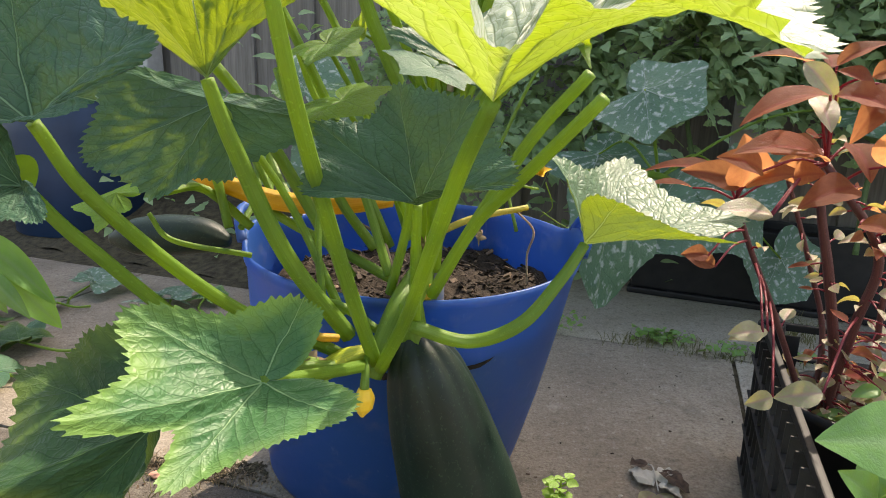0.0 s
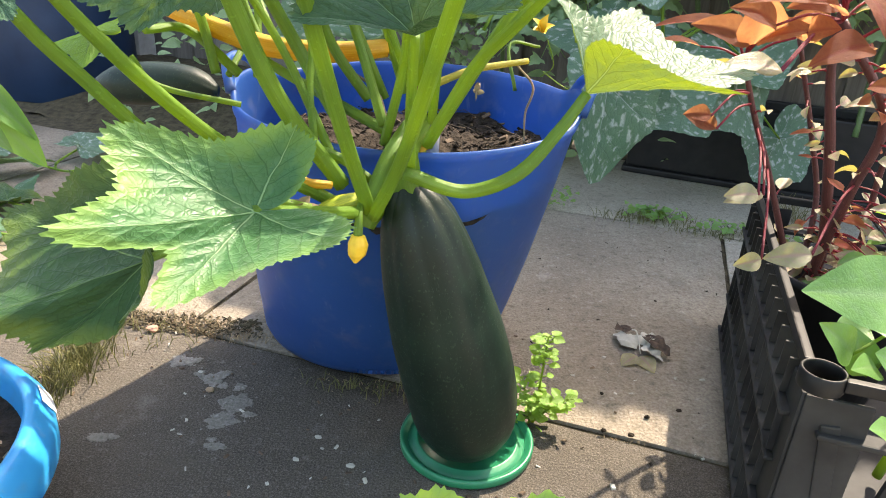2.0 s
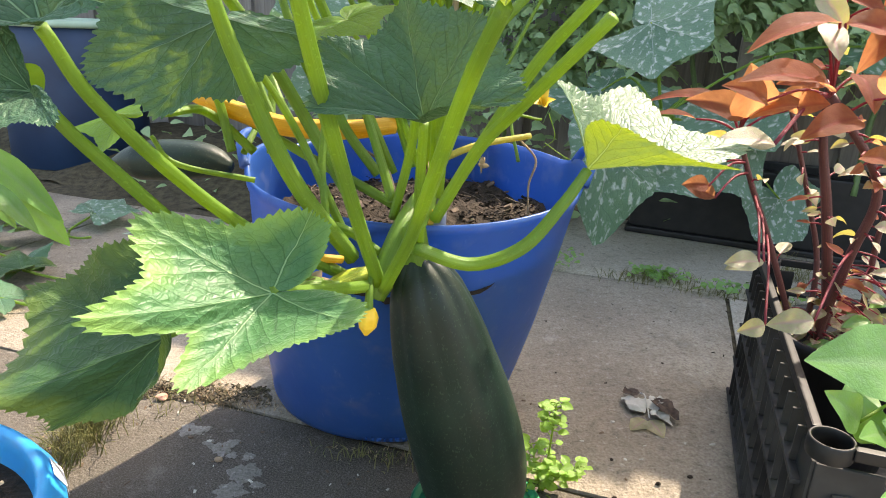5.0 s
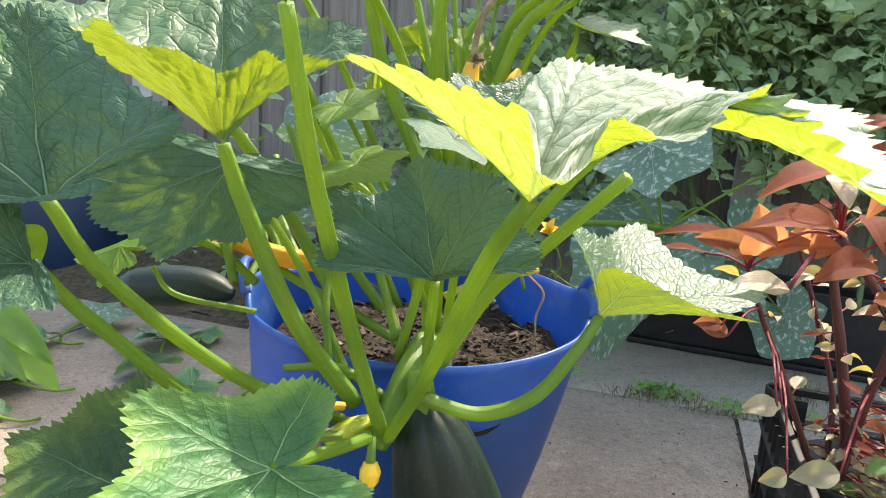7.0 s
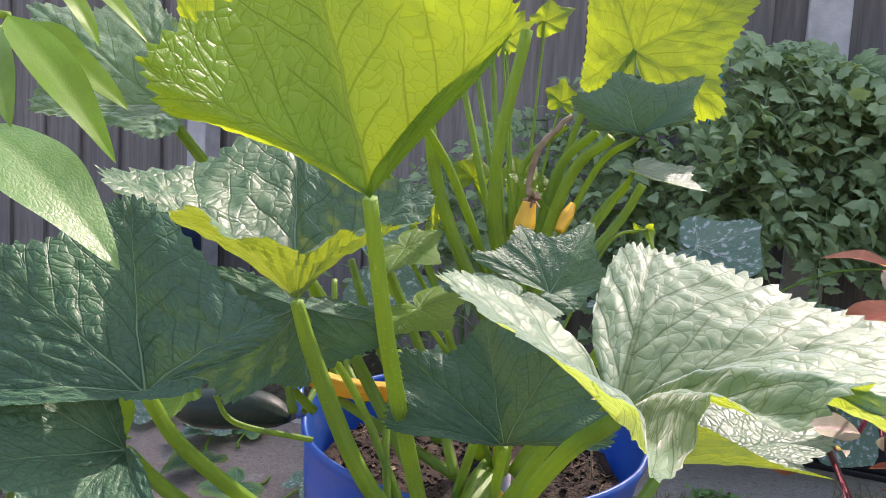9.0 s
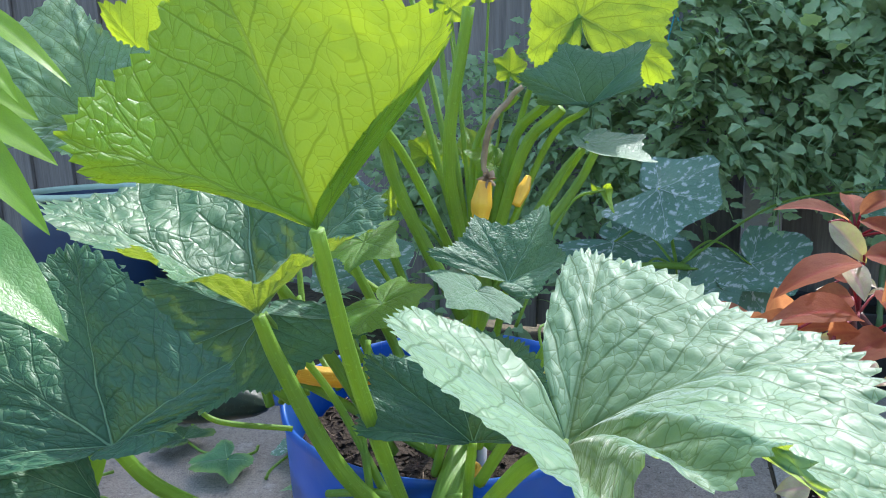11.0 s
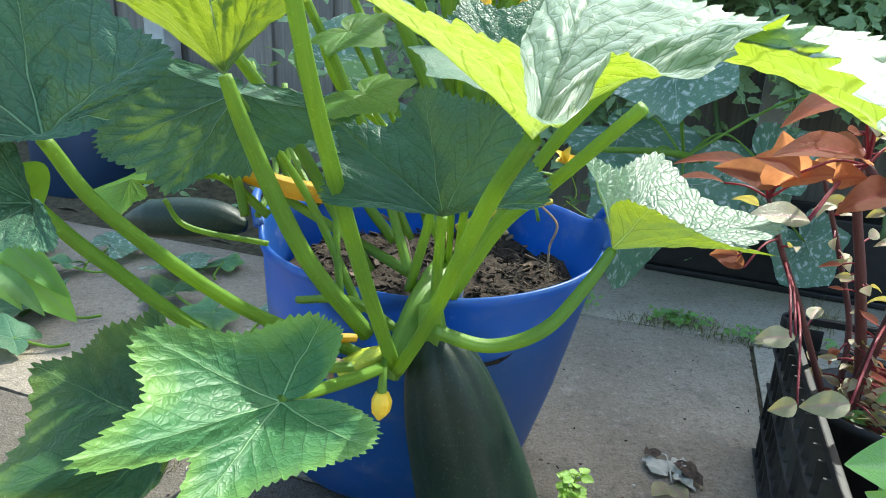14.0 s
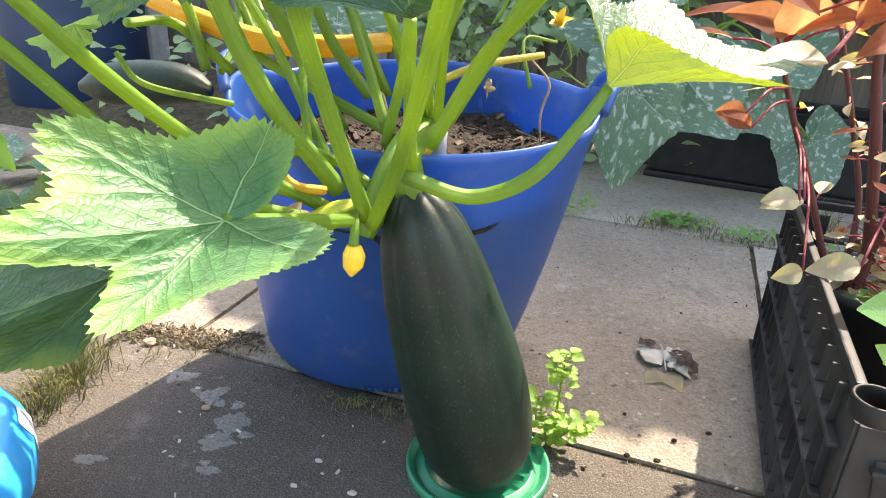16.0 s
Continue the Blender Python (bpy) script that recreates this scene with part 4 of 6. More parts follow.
squash_leaf(plant, (-0.229, 0.800, 0.873), [(-0.274, 0.800, 0.882), (-0.293, 0.780, 0.924), (-0.236, 0.800, 0.976), (-0.151, 0.800, 0.936), (-0.189, 0.820, 0.872)],
            M_LEAF_YOUNG, [(-0.04, 0.84, 0.45), (-0.12, 0.84, 0.68)], (0.009, 0.006), 15)
# small leaf behind the broad one
squash_leaf(plant, (0.030, 0.640, 0.655), [(-0.040, 0.623, 0.689), (0.000, 0.660, 0.712), (0.070, 0.690, 0.717), (0.092, 0.700, 0.668), (0.055, 0.640, 0.640)],
            M_LEAF, [(0.0, 0.74, 0.44), (0.01, 0.69, 0.54)], (0.008, 0.005), 16, na=180, nr=30)
# small young leaves near the crown
for k, (c, tip, w) in enumerate([((0.002, 0.600, 0.656), (-0.022, 0.570, 0.651), 0.05), ((-0.116, 0.720, 0.679), (-0.077, 0.700, 0.669), 0.045), ((-0.093, 0.680, 0.624), (-0.055, 0.640, 0.614), 0.05)]):
    c_, t_ = vec(c), vec(tip)
    ax = t_ - c_
    sd = np.cross(ax / np.linalg.norm(ax), vec((0, -0.5, 0.85)))
    lobes = [c_ - 0.4 * ax - sd * w * 0.8, c_ + 0.35 * ax - sd * w, t_, c_ + 0.35 * ax + sd * w, c_ - 0.4 * ax + sd * w * 0.8]
    squash_leaf(plant, c, lobes, M_LEAF_YOUNG if k else M_LEAF, [(-0.01, 0.76, 0.43), tuple((c_ + vec((-0.01, 0.76, 0.43))) / 2 + vec((0, 0, 0.02)))], (0.006, 0.004), 30 + k, na=96, nr=16)


def stalk(points, radii, name="cut_stalk", mat=None, label="", owner=None, n=24):
    return part(name, build(name, tube(points, [q * 0.66 for q in radii] if mat is None else radii, n, 21, 0.085, 7), mat or M_PETIOLE), owner or plant, label)


stalk([(0.0, 0.68, 0.43), (0.042, 0.650, 0.513), (0.079, 0.615, 0.561), (0.14, 0.565, 0.637)], (0.009, 0.0085, 0.008), label="hollow cut stalk")
stalk([(0.01, 0.74, 0.44), (0.092, 0.740, 0.580), (0.148, 0.700, 0.657)], (0.010, 0.010, 0.009), label="hollow cut stalk")
stalk([(-0.321, 0.820, 0.535), (-0.262, 0.800, 0.519), (-0.194, 0.800, 0.500), (-0.121, 0.810, 0.497), (-0.065, 0.840, 0.501)], (0.009, 0.0105, 0.0115, 0.0115, 0.010), "yellowed_stalk", M_PETIOLE_YELLOW, "orange-yellow dying leaf stalk")
stalk([(-0.005, 0.79, 0.470), (0.040, 0.810, 0.487), (0.105, 0.840, 0.497)], (0.0042, 0.004, 0.0034), "yellowed_stalk", stem_material("petiole_pale", (0.34, 0.34, 0.05), (0.52, 0.48, 0.10), (0.6, 0.5, 0.08)), "thin yellow dying leaf stalk")
stalk([(-0.127, 0.620, 0.423), (-0.113, 0.620, 0.404), (-0.090, 0.640, 0.394)], (0.003, 0.0045, 0.004), "yellowed_stalk", M_PETIOLE_YELLOW, "thin yellow dying leaf stalk")
stalk([(-0.009, 0.740, 0.423), (-0.001, 0.730, 0.418), (-0.017, 0.720, 0.408)], (0.002, 0.004, 0.003), "yellowed_stalk", M_PETIOLE_YELLOW, "thin yellow dying leaf stalk", n=12)
# upright stalks of leaves above, from the crown's middle
for k, (a, b, c, r) in enumerate([((-0.051, 0.730, 0.434), (-0.074, 0.760, 0.488), (-0.106, 0.800, 0.556), 0.008), ((-0.049, 0.720, 0.417), (-0.028, 0.700, 0.504), (-0.020, 0.660, 0.573), 0.0075),
                                 ((-0.075, 0.780, 0.452), (-0.114, 0.780, 0.505), (-0.142, 0.800, 0.558), 0.009), ((-0.114, 0.680, 0.416), (-0.123, 0.700, 0.487), (-0.120, 0.740, 0.566), 0.006),
                                 ((-0.250, 0.780, 0.470), (-0.267, 0.780, 0.541), (-0.299, 0.760, 0.596), 0.008), ((-0.214, 0.860, 0.477), (-0.248, 0.880, 0.543), (-0.281, 0.900, 0.637), 0.007),
                                 ((-0.223, 0.840, 0.458), (-0.231, 0.880, 0.516), (-0.245, 0.920, 0.611), 0.007), ((-0.230, 0.800, 0.467), (-0.278, 0.780, 0.515), (-0.298, 0.720, 0.520), 0.008),
                                 ((-0.132, 0.760, 0.532), (-0.166, 0.780, 0.591), (-0.193, 0.800, 0.654), 0.008), ((-0.099, 0.900, 0.558), (-0.161, 0.880, 0.611), (-0.184, 0.860, 0.675), 0.007),
                                 ((-0.243, 0.800, 0.465), (-0.240, 0.860, 0.506), (-0.263, 0.900, 0.562), 0.006), ((-0.170, 0.800, 0.483), (-0.210, 0.840, 0.533), (-0.236, 0.880, 0.579), 0.006)]):
    stalk([a, b, c], (r, r * 0.95, r * 0.8), "leaf_stalk")
# low stalks that trail sideways from the crown
stalk([(-0.05, 0.68, 0.385), (-0.103, 0.680, 0.416), (-0.166, 0.700, 0.404)], (0.007, 0.007, 0.006), "leaf_stalk")
stalk([(-0.06, 0.655, 0.355), (-0.111, 0.630, 0.393), (-0.165, 0.620, 0.401)], (0.008, 0.008, 0.007), "leaf_stalk")
stalk([(-0.262, 0.800, 0.519), (-0.182, 0.800, 0.474), (-0.05, 0.76, 0.42)], (0.007, 0.008, 0.009), "leaf_stalk")
stalk([(-0.347, 0.780, 0.483), (-0.319, 0.780, 0.451), (-0.231, 0.800, 0.431)], (0.004, 0.005, 0.005), "leaf_stalk")
# torn leaf between the stalks
squash_leaf(plant, (-0.363, 0.740, 0.514), [(-0.334, 0.740, 0.517), (-0.354, 0.780, 0.525), (-0.413, 0.740, 0.496), (-0.366, 0.700, 0.477), (-0.341, 0.720, 0.496)], M_LEAF_YOUNG, (), seed=41, na=96, nr=14)
# fruits and flower on the crown
stalk([(-0.058, 0.635, 0.382), (-0.079, 0.625, 0.377), (-0.102, 0.615, 0.367)], (0.009, 0.0115, 0.009), "young_fruit", stem_material("young_fruit_skin", (0.20, 0.30, 0.03), (0.50, 0.50, 0.04), None, 0.4), "small green and yellow fruit")


def withered(centre, size, seed, owner, name="withered_flower"):
    rng = np.random.RandomState(seed)
    pieces = []
    for k in range(9):
        d = rng.normal(size=3)
        d /= np.linalg.norm(d)
        pieces.append(ovate(centre, tuple(vec(centre) + d * size * rng.uniform(0.6, 1.2)), size * 0.6, up=tuple(rng.normal(size=3)), curl=rng.uniform(-0.5, 0.5), fold=0.5, seed=seed + k, n=6, m=4)[:3])
    return part(name, build(name, join(*pieces), M_DRY), owner, "brown withered flower")


withered((-0.115, 0.610, 0.379), 0.020, 3, plant)
withered((0.046, 0.820, 0.462), 0.011, 5, plant)
withered((-0.014, 0.760, 0.460), 0.014, 6, plant)
stalk([(-0.057, 0.620, 0.385), (-0.056, 0.606, 0.374), (-0.056, 0.600, 0.358)], (0.004, 0.0055, 0.007), "flower_stalk", None, n=12)
bud_pts = [(-0.056, 0.600, 0.360), (-0.056, 0.599, 0.351), (-0.057, 0.598, 0.341), (-0.058, 0.597, 0.332)]
stalk(bud_pts, (0.006, 0.0095, 0.0085, 0.0015), "flower_bud", simple("yellow_petal", (0.75, 0.42, 0.02), (0.85, 0.58, 0.05), 60, 0.5), "closed yellow flower bud", n=16)
stalk([(0.092, 0.840, 0.492), (0.116, 0.860, 0.463), (0.111, 0.880, 0.425), (0.114, 0.880, 0.385)], (0.0012, 0.0015, 0.001), "withered_tendril", M_DRY, "dry curled tendril", n=20)
stalk([(-0.098, 0.820, 0.472), (-0.069, 0.800, 0.458), (-0.049, 0.760, 0.425)], (0.0015, 0.002, 0.0015), "withered_tendril", M_DRY, "dry curled tendril", n=20)
# dark fruit resting on the tub's far rim
AX2 = [(-0.285, 0.870, 0.430), (-0.330, 0.872, 0.436), (-0.395, 0.872, 0.432), (-0.450, 0.870, 0.426)]
part("dark_fruit", build("dark_fruit", marrow_mesh(AX2, [0.007, 0.017, 0.022, 0.025, 0.027, 0.028, 0.027, 0.025, 0.017, 0.006], 40, 32), M_MARROW), plant, "glossy dark green marrow")

# ---- the plant behind, in the same tub ----
back = thing("courgette_plant", (0.02, 0.93, SOIL_Z), "tall yellowing courgette plant with many cut stalks in the blue tub", "plant")
CB = (0.0, 0.88, 0.56)
part("main_stem", build("main_stem", tube([(-0.03, 0.97, 0.33), (-0.03, 0.92, 0.45), CB, (0.0, 0.86, 0.63)], (0.009, 0.010, 0.016, 0.013), 24, 14, 0.12, 5), M_PETIOLE), back)
for pts, r in [([CB, (-0.031, 0.820, 0.751), (-0.005, 0.788, 0.92)], 0.0105), ([(-0.02, 0.85, 0.56), (-0.090, 0.820, 0.722), (-0.111, 0.800, 0.826)], 0.0115),
               ([CB, (-0.061, 0.900, 0.796), (-0.094, 0.920, 0.914)], 0.0065), ([CB, (-0.048, 0.930, 0.806), (-0.088, 0.980, 0.976)], 0.006), ([CB, (-0.038, 0.950, 0.823), (-0.056, 1.000, 0.982)], 0.006),
               ([CB, (-0.077, 0.820, 0.750), (-0.115, 0.740, 0.821)], 0.0075), ([CB, (0.041, 0.880, 0.763), (0.085, 0.860, 0.821)], 0.009), ([CB, (0.054, 0.860, 0.757), (0.099, 0.830, 0.812)], 0.010),
               ([CB, (0.099, 0.920, 0.713), (0.136, 0.920, 0.761)], 0.009), ([CB, (0.123, 0.950, 0.697), (0.160, 0.950, 0.762)], 0.009), ([CB, (-0.003, 0.900, 0.761), (0.052, 0.900, 0.830)], 0.006)]:
    stalk([pts[0], pts[1], pts[2]], (r * 1.1, r, r * 0.9), "cut_stalk", owner=back)
stalk([CB, (0.011, 0.870, 0.769), (0.041, 0.880, 0.825), (0.057, 0.880, 0.840)], (0.004, 0.0035, 0.003), "withered_stalk", M_DRY, "brown withered stalk", back)
squash_leaf(back, (0.124, 0.870, 0.919), [(0.061, 0.870, 0.874), (0.070, 0.900, 1.052), (0.179, 0.920, 1.087), (0.268, 0.880, 0.990), (0.220, 0.840, 0.846)], M_LEAF_YOUNG,
            [CB, (0.060, 0.900, 0.816), (0.097, 0.880, 0.887)], (0.007, 0.006, 0.005), 50, dip=(0.2, 0.34, 0.34, 0.2), broad=0.8, pleat=0.004, na=220)
squash_leaf(back, (0.123, 0.800, 0.811), [(0.071, 0.790, 0.815), (0.043, 0.780, 0.848), (0.093, 0.800, 0.881), (0.192, 0.820, 0.881), (0.181, 0.800, 0.833)], M_LEAF,
            [CB, (0.082, 0.860, 0.765)], (0.008, 0.005), 51, arch=0.1)
squash_leaf(back, (0.117, 0.760, 0.775), [(0.100, 0.750, 0.783), (0.114, 0.720, 0.768), (0.186, 0.735, 0.756), (0.186, 0.800, 0.782), (0.144, 0.800, 0.790)], M_LEAF, [CB, (0.112, 0.860, 0.738)], (0.006, 0.004), 52, na=96, nr=16)
for k, (x, y, d, sx) in enumerate([(890, 90, .95, 60), (880, 70, 1.0, 70), (955, 50, .98, 60), (985, 200, .90, 45), (850, 330, .90, 55), (960, 345, .88, 60), (790, 400, .86, 45), (930, 330, .95, 60)]):
    rng = random.Random(k)
    c = vec(CB) + (vec((-0.023, 0.900, 0.857)) - vec(CB)) * 0.0
    px = vec((-0.024, 0.920, 0.859)) + (x - 900) * vec((0.00078, 0, 0)) + (y - 200) * vec((0, 0, -0.00078)) + vec((0, d - 0.92, 0))
    a = rng.uniform(0, 6.28)
    e1 = vec((math.cos(a), 0.3 * math.sin(a), 0.6 + 0.4 * math.sin(a)))
    e1 /= np.linalg.norm(e1)
    e2 = np.cross(e1, vec((0.2, -0.8, 0.5)))
    e2 /= np.linalg.norm(e2)
    w = sx * 0.0006
    squash_leaf(back, tuple(px), [px - 0.4 * w * e1 - w * 0.6 * e2, px + 0.5 * w * e1 - w * 0.8 * e2, px + w * 1.2 * e1, px + 0.5 * w * e1 + w * 0.8 * e2, px - 0.4 * w * e1 + w * 0.6 * e2],
                M_LEAF_YOUNG, [CB, tuple((vec(CB) + px) / 2 + vec((0, 0, 0.03)))], (0.004, 0.0025), 60 + k, na=84, nr=12, wave=0.06)
M_YELLOW_FRUIT = simple("yellow_fruit", (0.70, 0.34, 0.02), (0.80, 0.52, 0.04), 40, 0.4)
stalk([(0.004, 0.800, 0.687), (0.006, 0.800, 0.708), (0.010, 0.800, 0.733)], (0.008, 0.012, 0.007), "young_fruit", M_YELLOW_FRUIT, "short yellow young fruit", back, 16)
stalk([(0.047, 0.840, 0.700), (0.056, 0.850, 0.718), (0.063, 0.860, 0.732)], (0.005, 0.008, 0.004), "young_fruit", M_YELLOW_FRUIT, "short yellow young fruit", back, 16)
withered((0.013, 0.800, 0.736), 0.014, 21, back)
withered((-0.110, 0.800, 0.828), 0.012, 22, back)
squash_leaf(back, (0.180, 1.000, 0.701), [(0.159, 1.000, 0.693), (0.161, 1.000, 0.710), (0.191, 0.990, 0.668), (0.196, 1.020, 0.698), (0.188, 1.000, 0.709)], M_LEAF_YOUNG, [(0.05, 0.93, 0.52), (0.125, 0.990, 0.675)], (0.004, 0.003), 71, na=72, nr=10)

flower_c = vec((0.133, 1.020, 0.493))
fl = []
for k in range(5):
    a = 2 * math.pi * k / 5
    d = vec((math.cos(a) * 0.6, -0.35, 0.5 + 0.5 * math.sin(a)))
    fl.append(ovate(tuple(flower_c + vec((0.0, 0, 0.02))), tuple(flower_c + vec((0, 0, 0.02)) + d * 0.026), 0.016, up=(0, -0.5, 0.8), curl=0.2, fold=0.3, seed=k, n=8, m=4)[:3])
part("flower", build("flower", join(*fl), bpy.data.materials["yellow_petal"]), back, "open yellow flower")
stalk([(0.10, 0.96, 0.44), (0.089, 1.000, 0.496), tuple(flower_c)], (0.004, 0.003, 0.003), "flower_stalk", None, owner=back, n=14)
for k, (a, b, c) in enumerate([((0.141, 1.000, 0.506), (0.153, 1.000, 0.471), (0.136, 1.000, 0.454)), ((0.139, 1.000, 0.462), (0.172, 1.000, 0.442), (0.205, 1.000, 0.432))]):
    stalk([a, b, c], (0.0012, 0.001, 0.0007), "tendril", None, owner=back, n=14)

# ---- grey stake in the tub ----
stake = solo("stake", build("stake", tube([(-0.001, 0.765, 0.330), (0.002, 0.765, 0.458)], (0.0075, 0.0075), 4, 16), simple("grey_pipe", (0.20, 0.20, 0.21), (0.30, 0.30, 0.32), 20, 0.5)), "short grey plastic pipe stuck in the soil", "stake")
stake.location.z = -0.02

# ---- black crate with red amaranth ----
CRATE_A = vec((0.374, 0.566, 0))
E1, E2 = PAVE_N, PAVE_U
CRATE_TURN = math.degrees(math.atan2(E2[1], E2[0]))
crate = thing("plastic_crate", tuple(CRATE_A + 0.3 * E1 + 0.2 * E2), "black slatted plastic crate holding potted plants", "crate")
CL, CW, CH = 0.60, 0.40, 0.265


def crate_box(name, a, b, z, la, lb, lz, lean=0.0, mat=None, rx=0.0, ry=0.0, bevel=0.002):
    p = CRATE_A + E1 * a + E2 * b
    part(name, build(name, box((p[0], p[1], z), (lb, la, lz), CRATE_TURN, rx, ry, bevel), mat or M_BLACK_DUSTY, False), crate)


def corner_ring(a, b):
    """An open ring at the top of a corner, on two upright panels."""
    p = CRATE_A + E1 * a + E2 * b
    prof = [(0.0205, CH - 0.020), (0.0215, CH - 0.018), (0.0215, CH - 0.002), (0.0205, CH - 0.0005), (0.0188, CH - 0.0005), (0.018, CH - 0.002), (0.018, CH - 0.020), (0.0205, CH - 0.020)]
    part("corner_ring", build("corner_ring", lathe(prof, 28, None, (p[0], p[1])), M_BLACK), crate)
    sa, sb = (1 if a < CL / 2 else -1), (1 if b < CW / 2 else -1)
    crate_box("corner_panel", a + sa * 0.018, b - sb * 0.013, CH / 2 - 0.010, 0.060, 0.005, CH - 0.026)
    crate_box("corner_panel", a - sa * 0.013, b + sb * 0.018, CH / 2 - 0.010, 0.005, 0.060, CH - 0.026)


for a in (0.02, CL - 0.02):
    for b in (0.02, CW - 0.02):
        corner_ring(a, b)
for side in (0.006, CW - 0.006):
    inward = 1 if side < CW / 2 else -1
    crate_box("rim", CL / 2, side + inward * 0.004, CH - 0.007, CL - 0.075, 0.010, 0.013, mat=M_BLACK)
    crate_box("ledge", CL / 2, side, CH - 0.062, CL - 0.05, 0.022, 0.006)
    for z in (0.010, 0.075, 0.140):
        crate_box("rail", CL / 2, side, z, CL - 0.06, 0.021, 0.005)
    for k in range(15):
        for row, (z0, z1) in enumerate(((0.013, 0.073), (0.078, 0.138), (0.143, CH - 0.065), (CH - 0.059, CH - 0.014))):
            crate_box("slat", 0.045 + 0.0355 * (k + 0.4 * (row % 2)), side, (z0 + z1) / 2, 0.0035, 0.017, z1 - z0 - 0.001, rx=5 if row % 2 else -4, bevel=0.001)
for end in (0.006, CL - 0.006):
    inward = 1 if end < CL / 2 else -1
    crate_box("rim", end + inward * 0.004, CW / 2, CH - 0.007, 0.010, CW - 0.075, 0.013, mat=M_BLACK)
    crate_box("ledge", end, CW / 2, CH - 0.062, 0.022, CW - 0.05, 0.006)
    for z in (0.010, 0.10):
        crate_box("rail", end, CW / 2, z, 0.016, CW - 0.06, 0.006)
    for k in range(7):
        crate_box("slat", end, 0.05 + 0.050 * k, CH / 2 - 0.02, 0.008, 0.018, CH - 0.06, ry=8 if k % 2 else -8)
crate_box("floor", CL / 2, CW / 2, 0.012, CL - 0.03, CW - 0.03, 0.006)
def crate_pt(a, b, z):
    p = CRATE_A + E1 * a + E2 * b
    return (p[0], p[1], z)


pot = thing("plant_pot", crate_pt(0.42, 0.125, 0.016), "black plastic pot of soil inside the crate", "pot")
pc = crate_pt(0.42, 0.125, 0)
part("body", build("body", lathe([(0.0, 0.016), (0.080, 0.016), (0.100, 0.20), (0.105, 0.20), (0.105, 0.215), (0.099, 0.215), (0.095, 0.19), (0.0, 0.185)], 40, None, pc[:2]), M_BLACK), pot)

amaranth = thing("amaranth", crate_pt(0.42, 0.10, 0.185), "red-stemmed amaranth with red and grey-green leaves in the crate", "plant")
AB = vec(crate_pt(0.42, 0.075, 0.18))


def red_leaf(base, tip, w, mat, frm, up=(0, 0, 1), seed=0, **kw):
    ovate_leaf(amaranth, "leaf", base, tip, w, mat, frm, 0.0015, M_PINK_STEM, up=up, seed=seed, tooth=0.03, **kw)


red_stems = [
    [tuple(AB + vec((-0.02, 0, 0))), (0.526, 0.950, 0.216), (0.459, 0.930, 0.352), (0.409, 0.910, 0.441), (0.378, 0.900, 0.506)],
    [tuple(AB), (0.572, 0.950, 0.239), (0.528, 0.930, 0.399), (0.494, 0.920, 0.512), (0.475, 0.900, 0.645)],
    [tuple(AB + vec((0.01, -0.02, 0))), (0.558, 0.930, 0.228), (0.551, 0.890, 0.348), (0.545, 0.860, 0.454), (0.454, 0.840, 0.563)],
    [tuple(AB + vec((0.03, 0.0, 0))), (0.627, 0.960, 0.240), (0.618, 0.950, 0.367), (0.616, 0.930, 0.445)],
    [tuple(AB + vec((0, 0.02, 0))), (0.570, 1.000, 0.294), (0.535, 1.000, 0.398), (0.473, 0.980, 0.532)],
]
for p, r in zip(red_stems, ((0.0048, 0.0043, 0.003), (0.008, 0.0068, 0.0035), (0.0075, 0.0062, 0.005), (0.005, 0.0043, 0.0035), (0.0043, 0.004, 0.003))):
    part("stem", build("stem", tube(p, r, 30, 12, 0.05, 6), M_RED_STEM), amaranth)
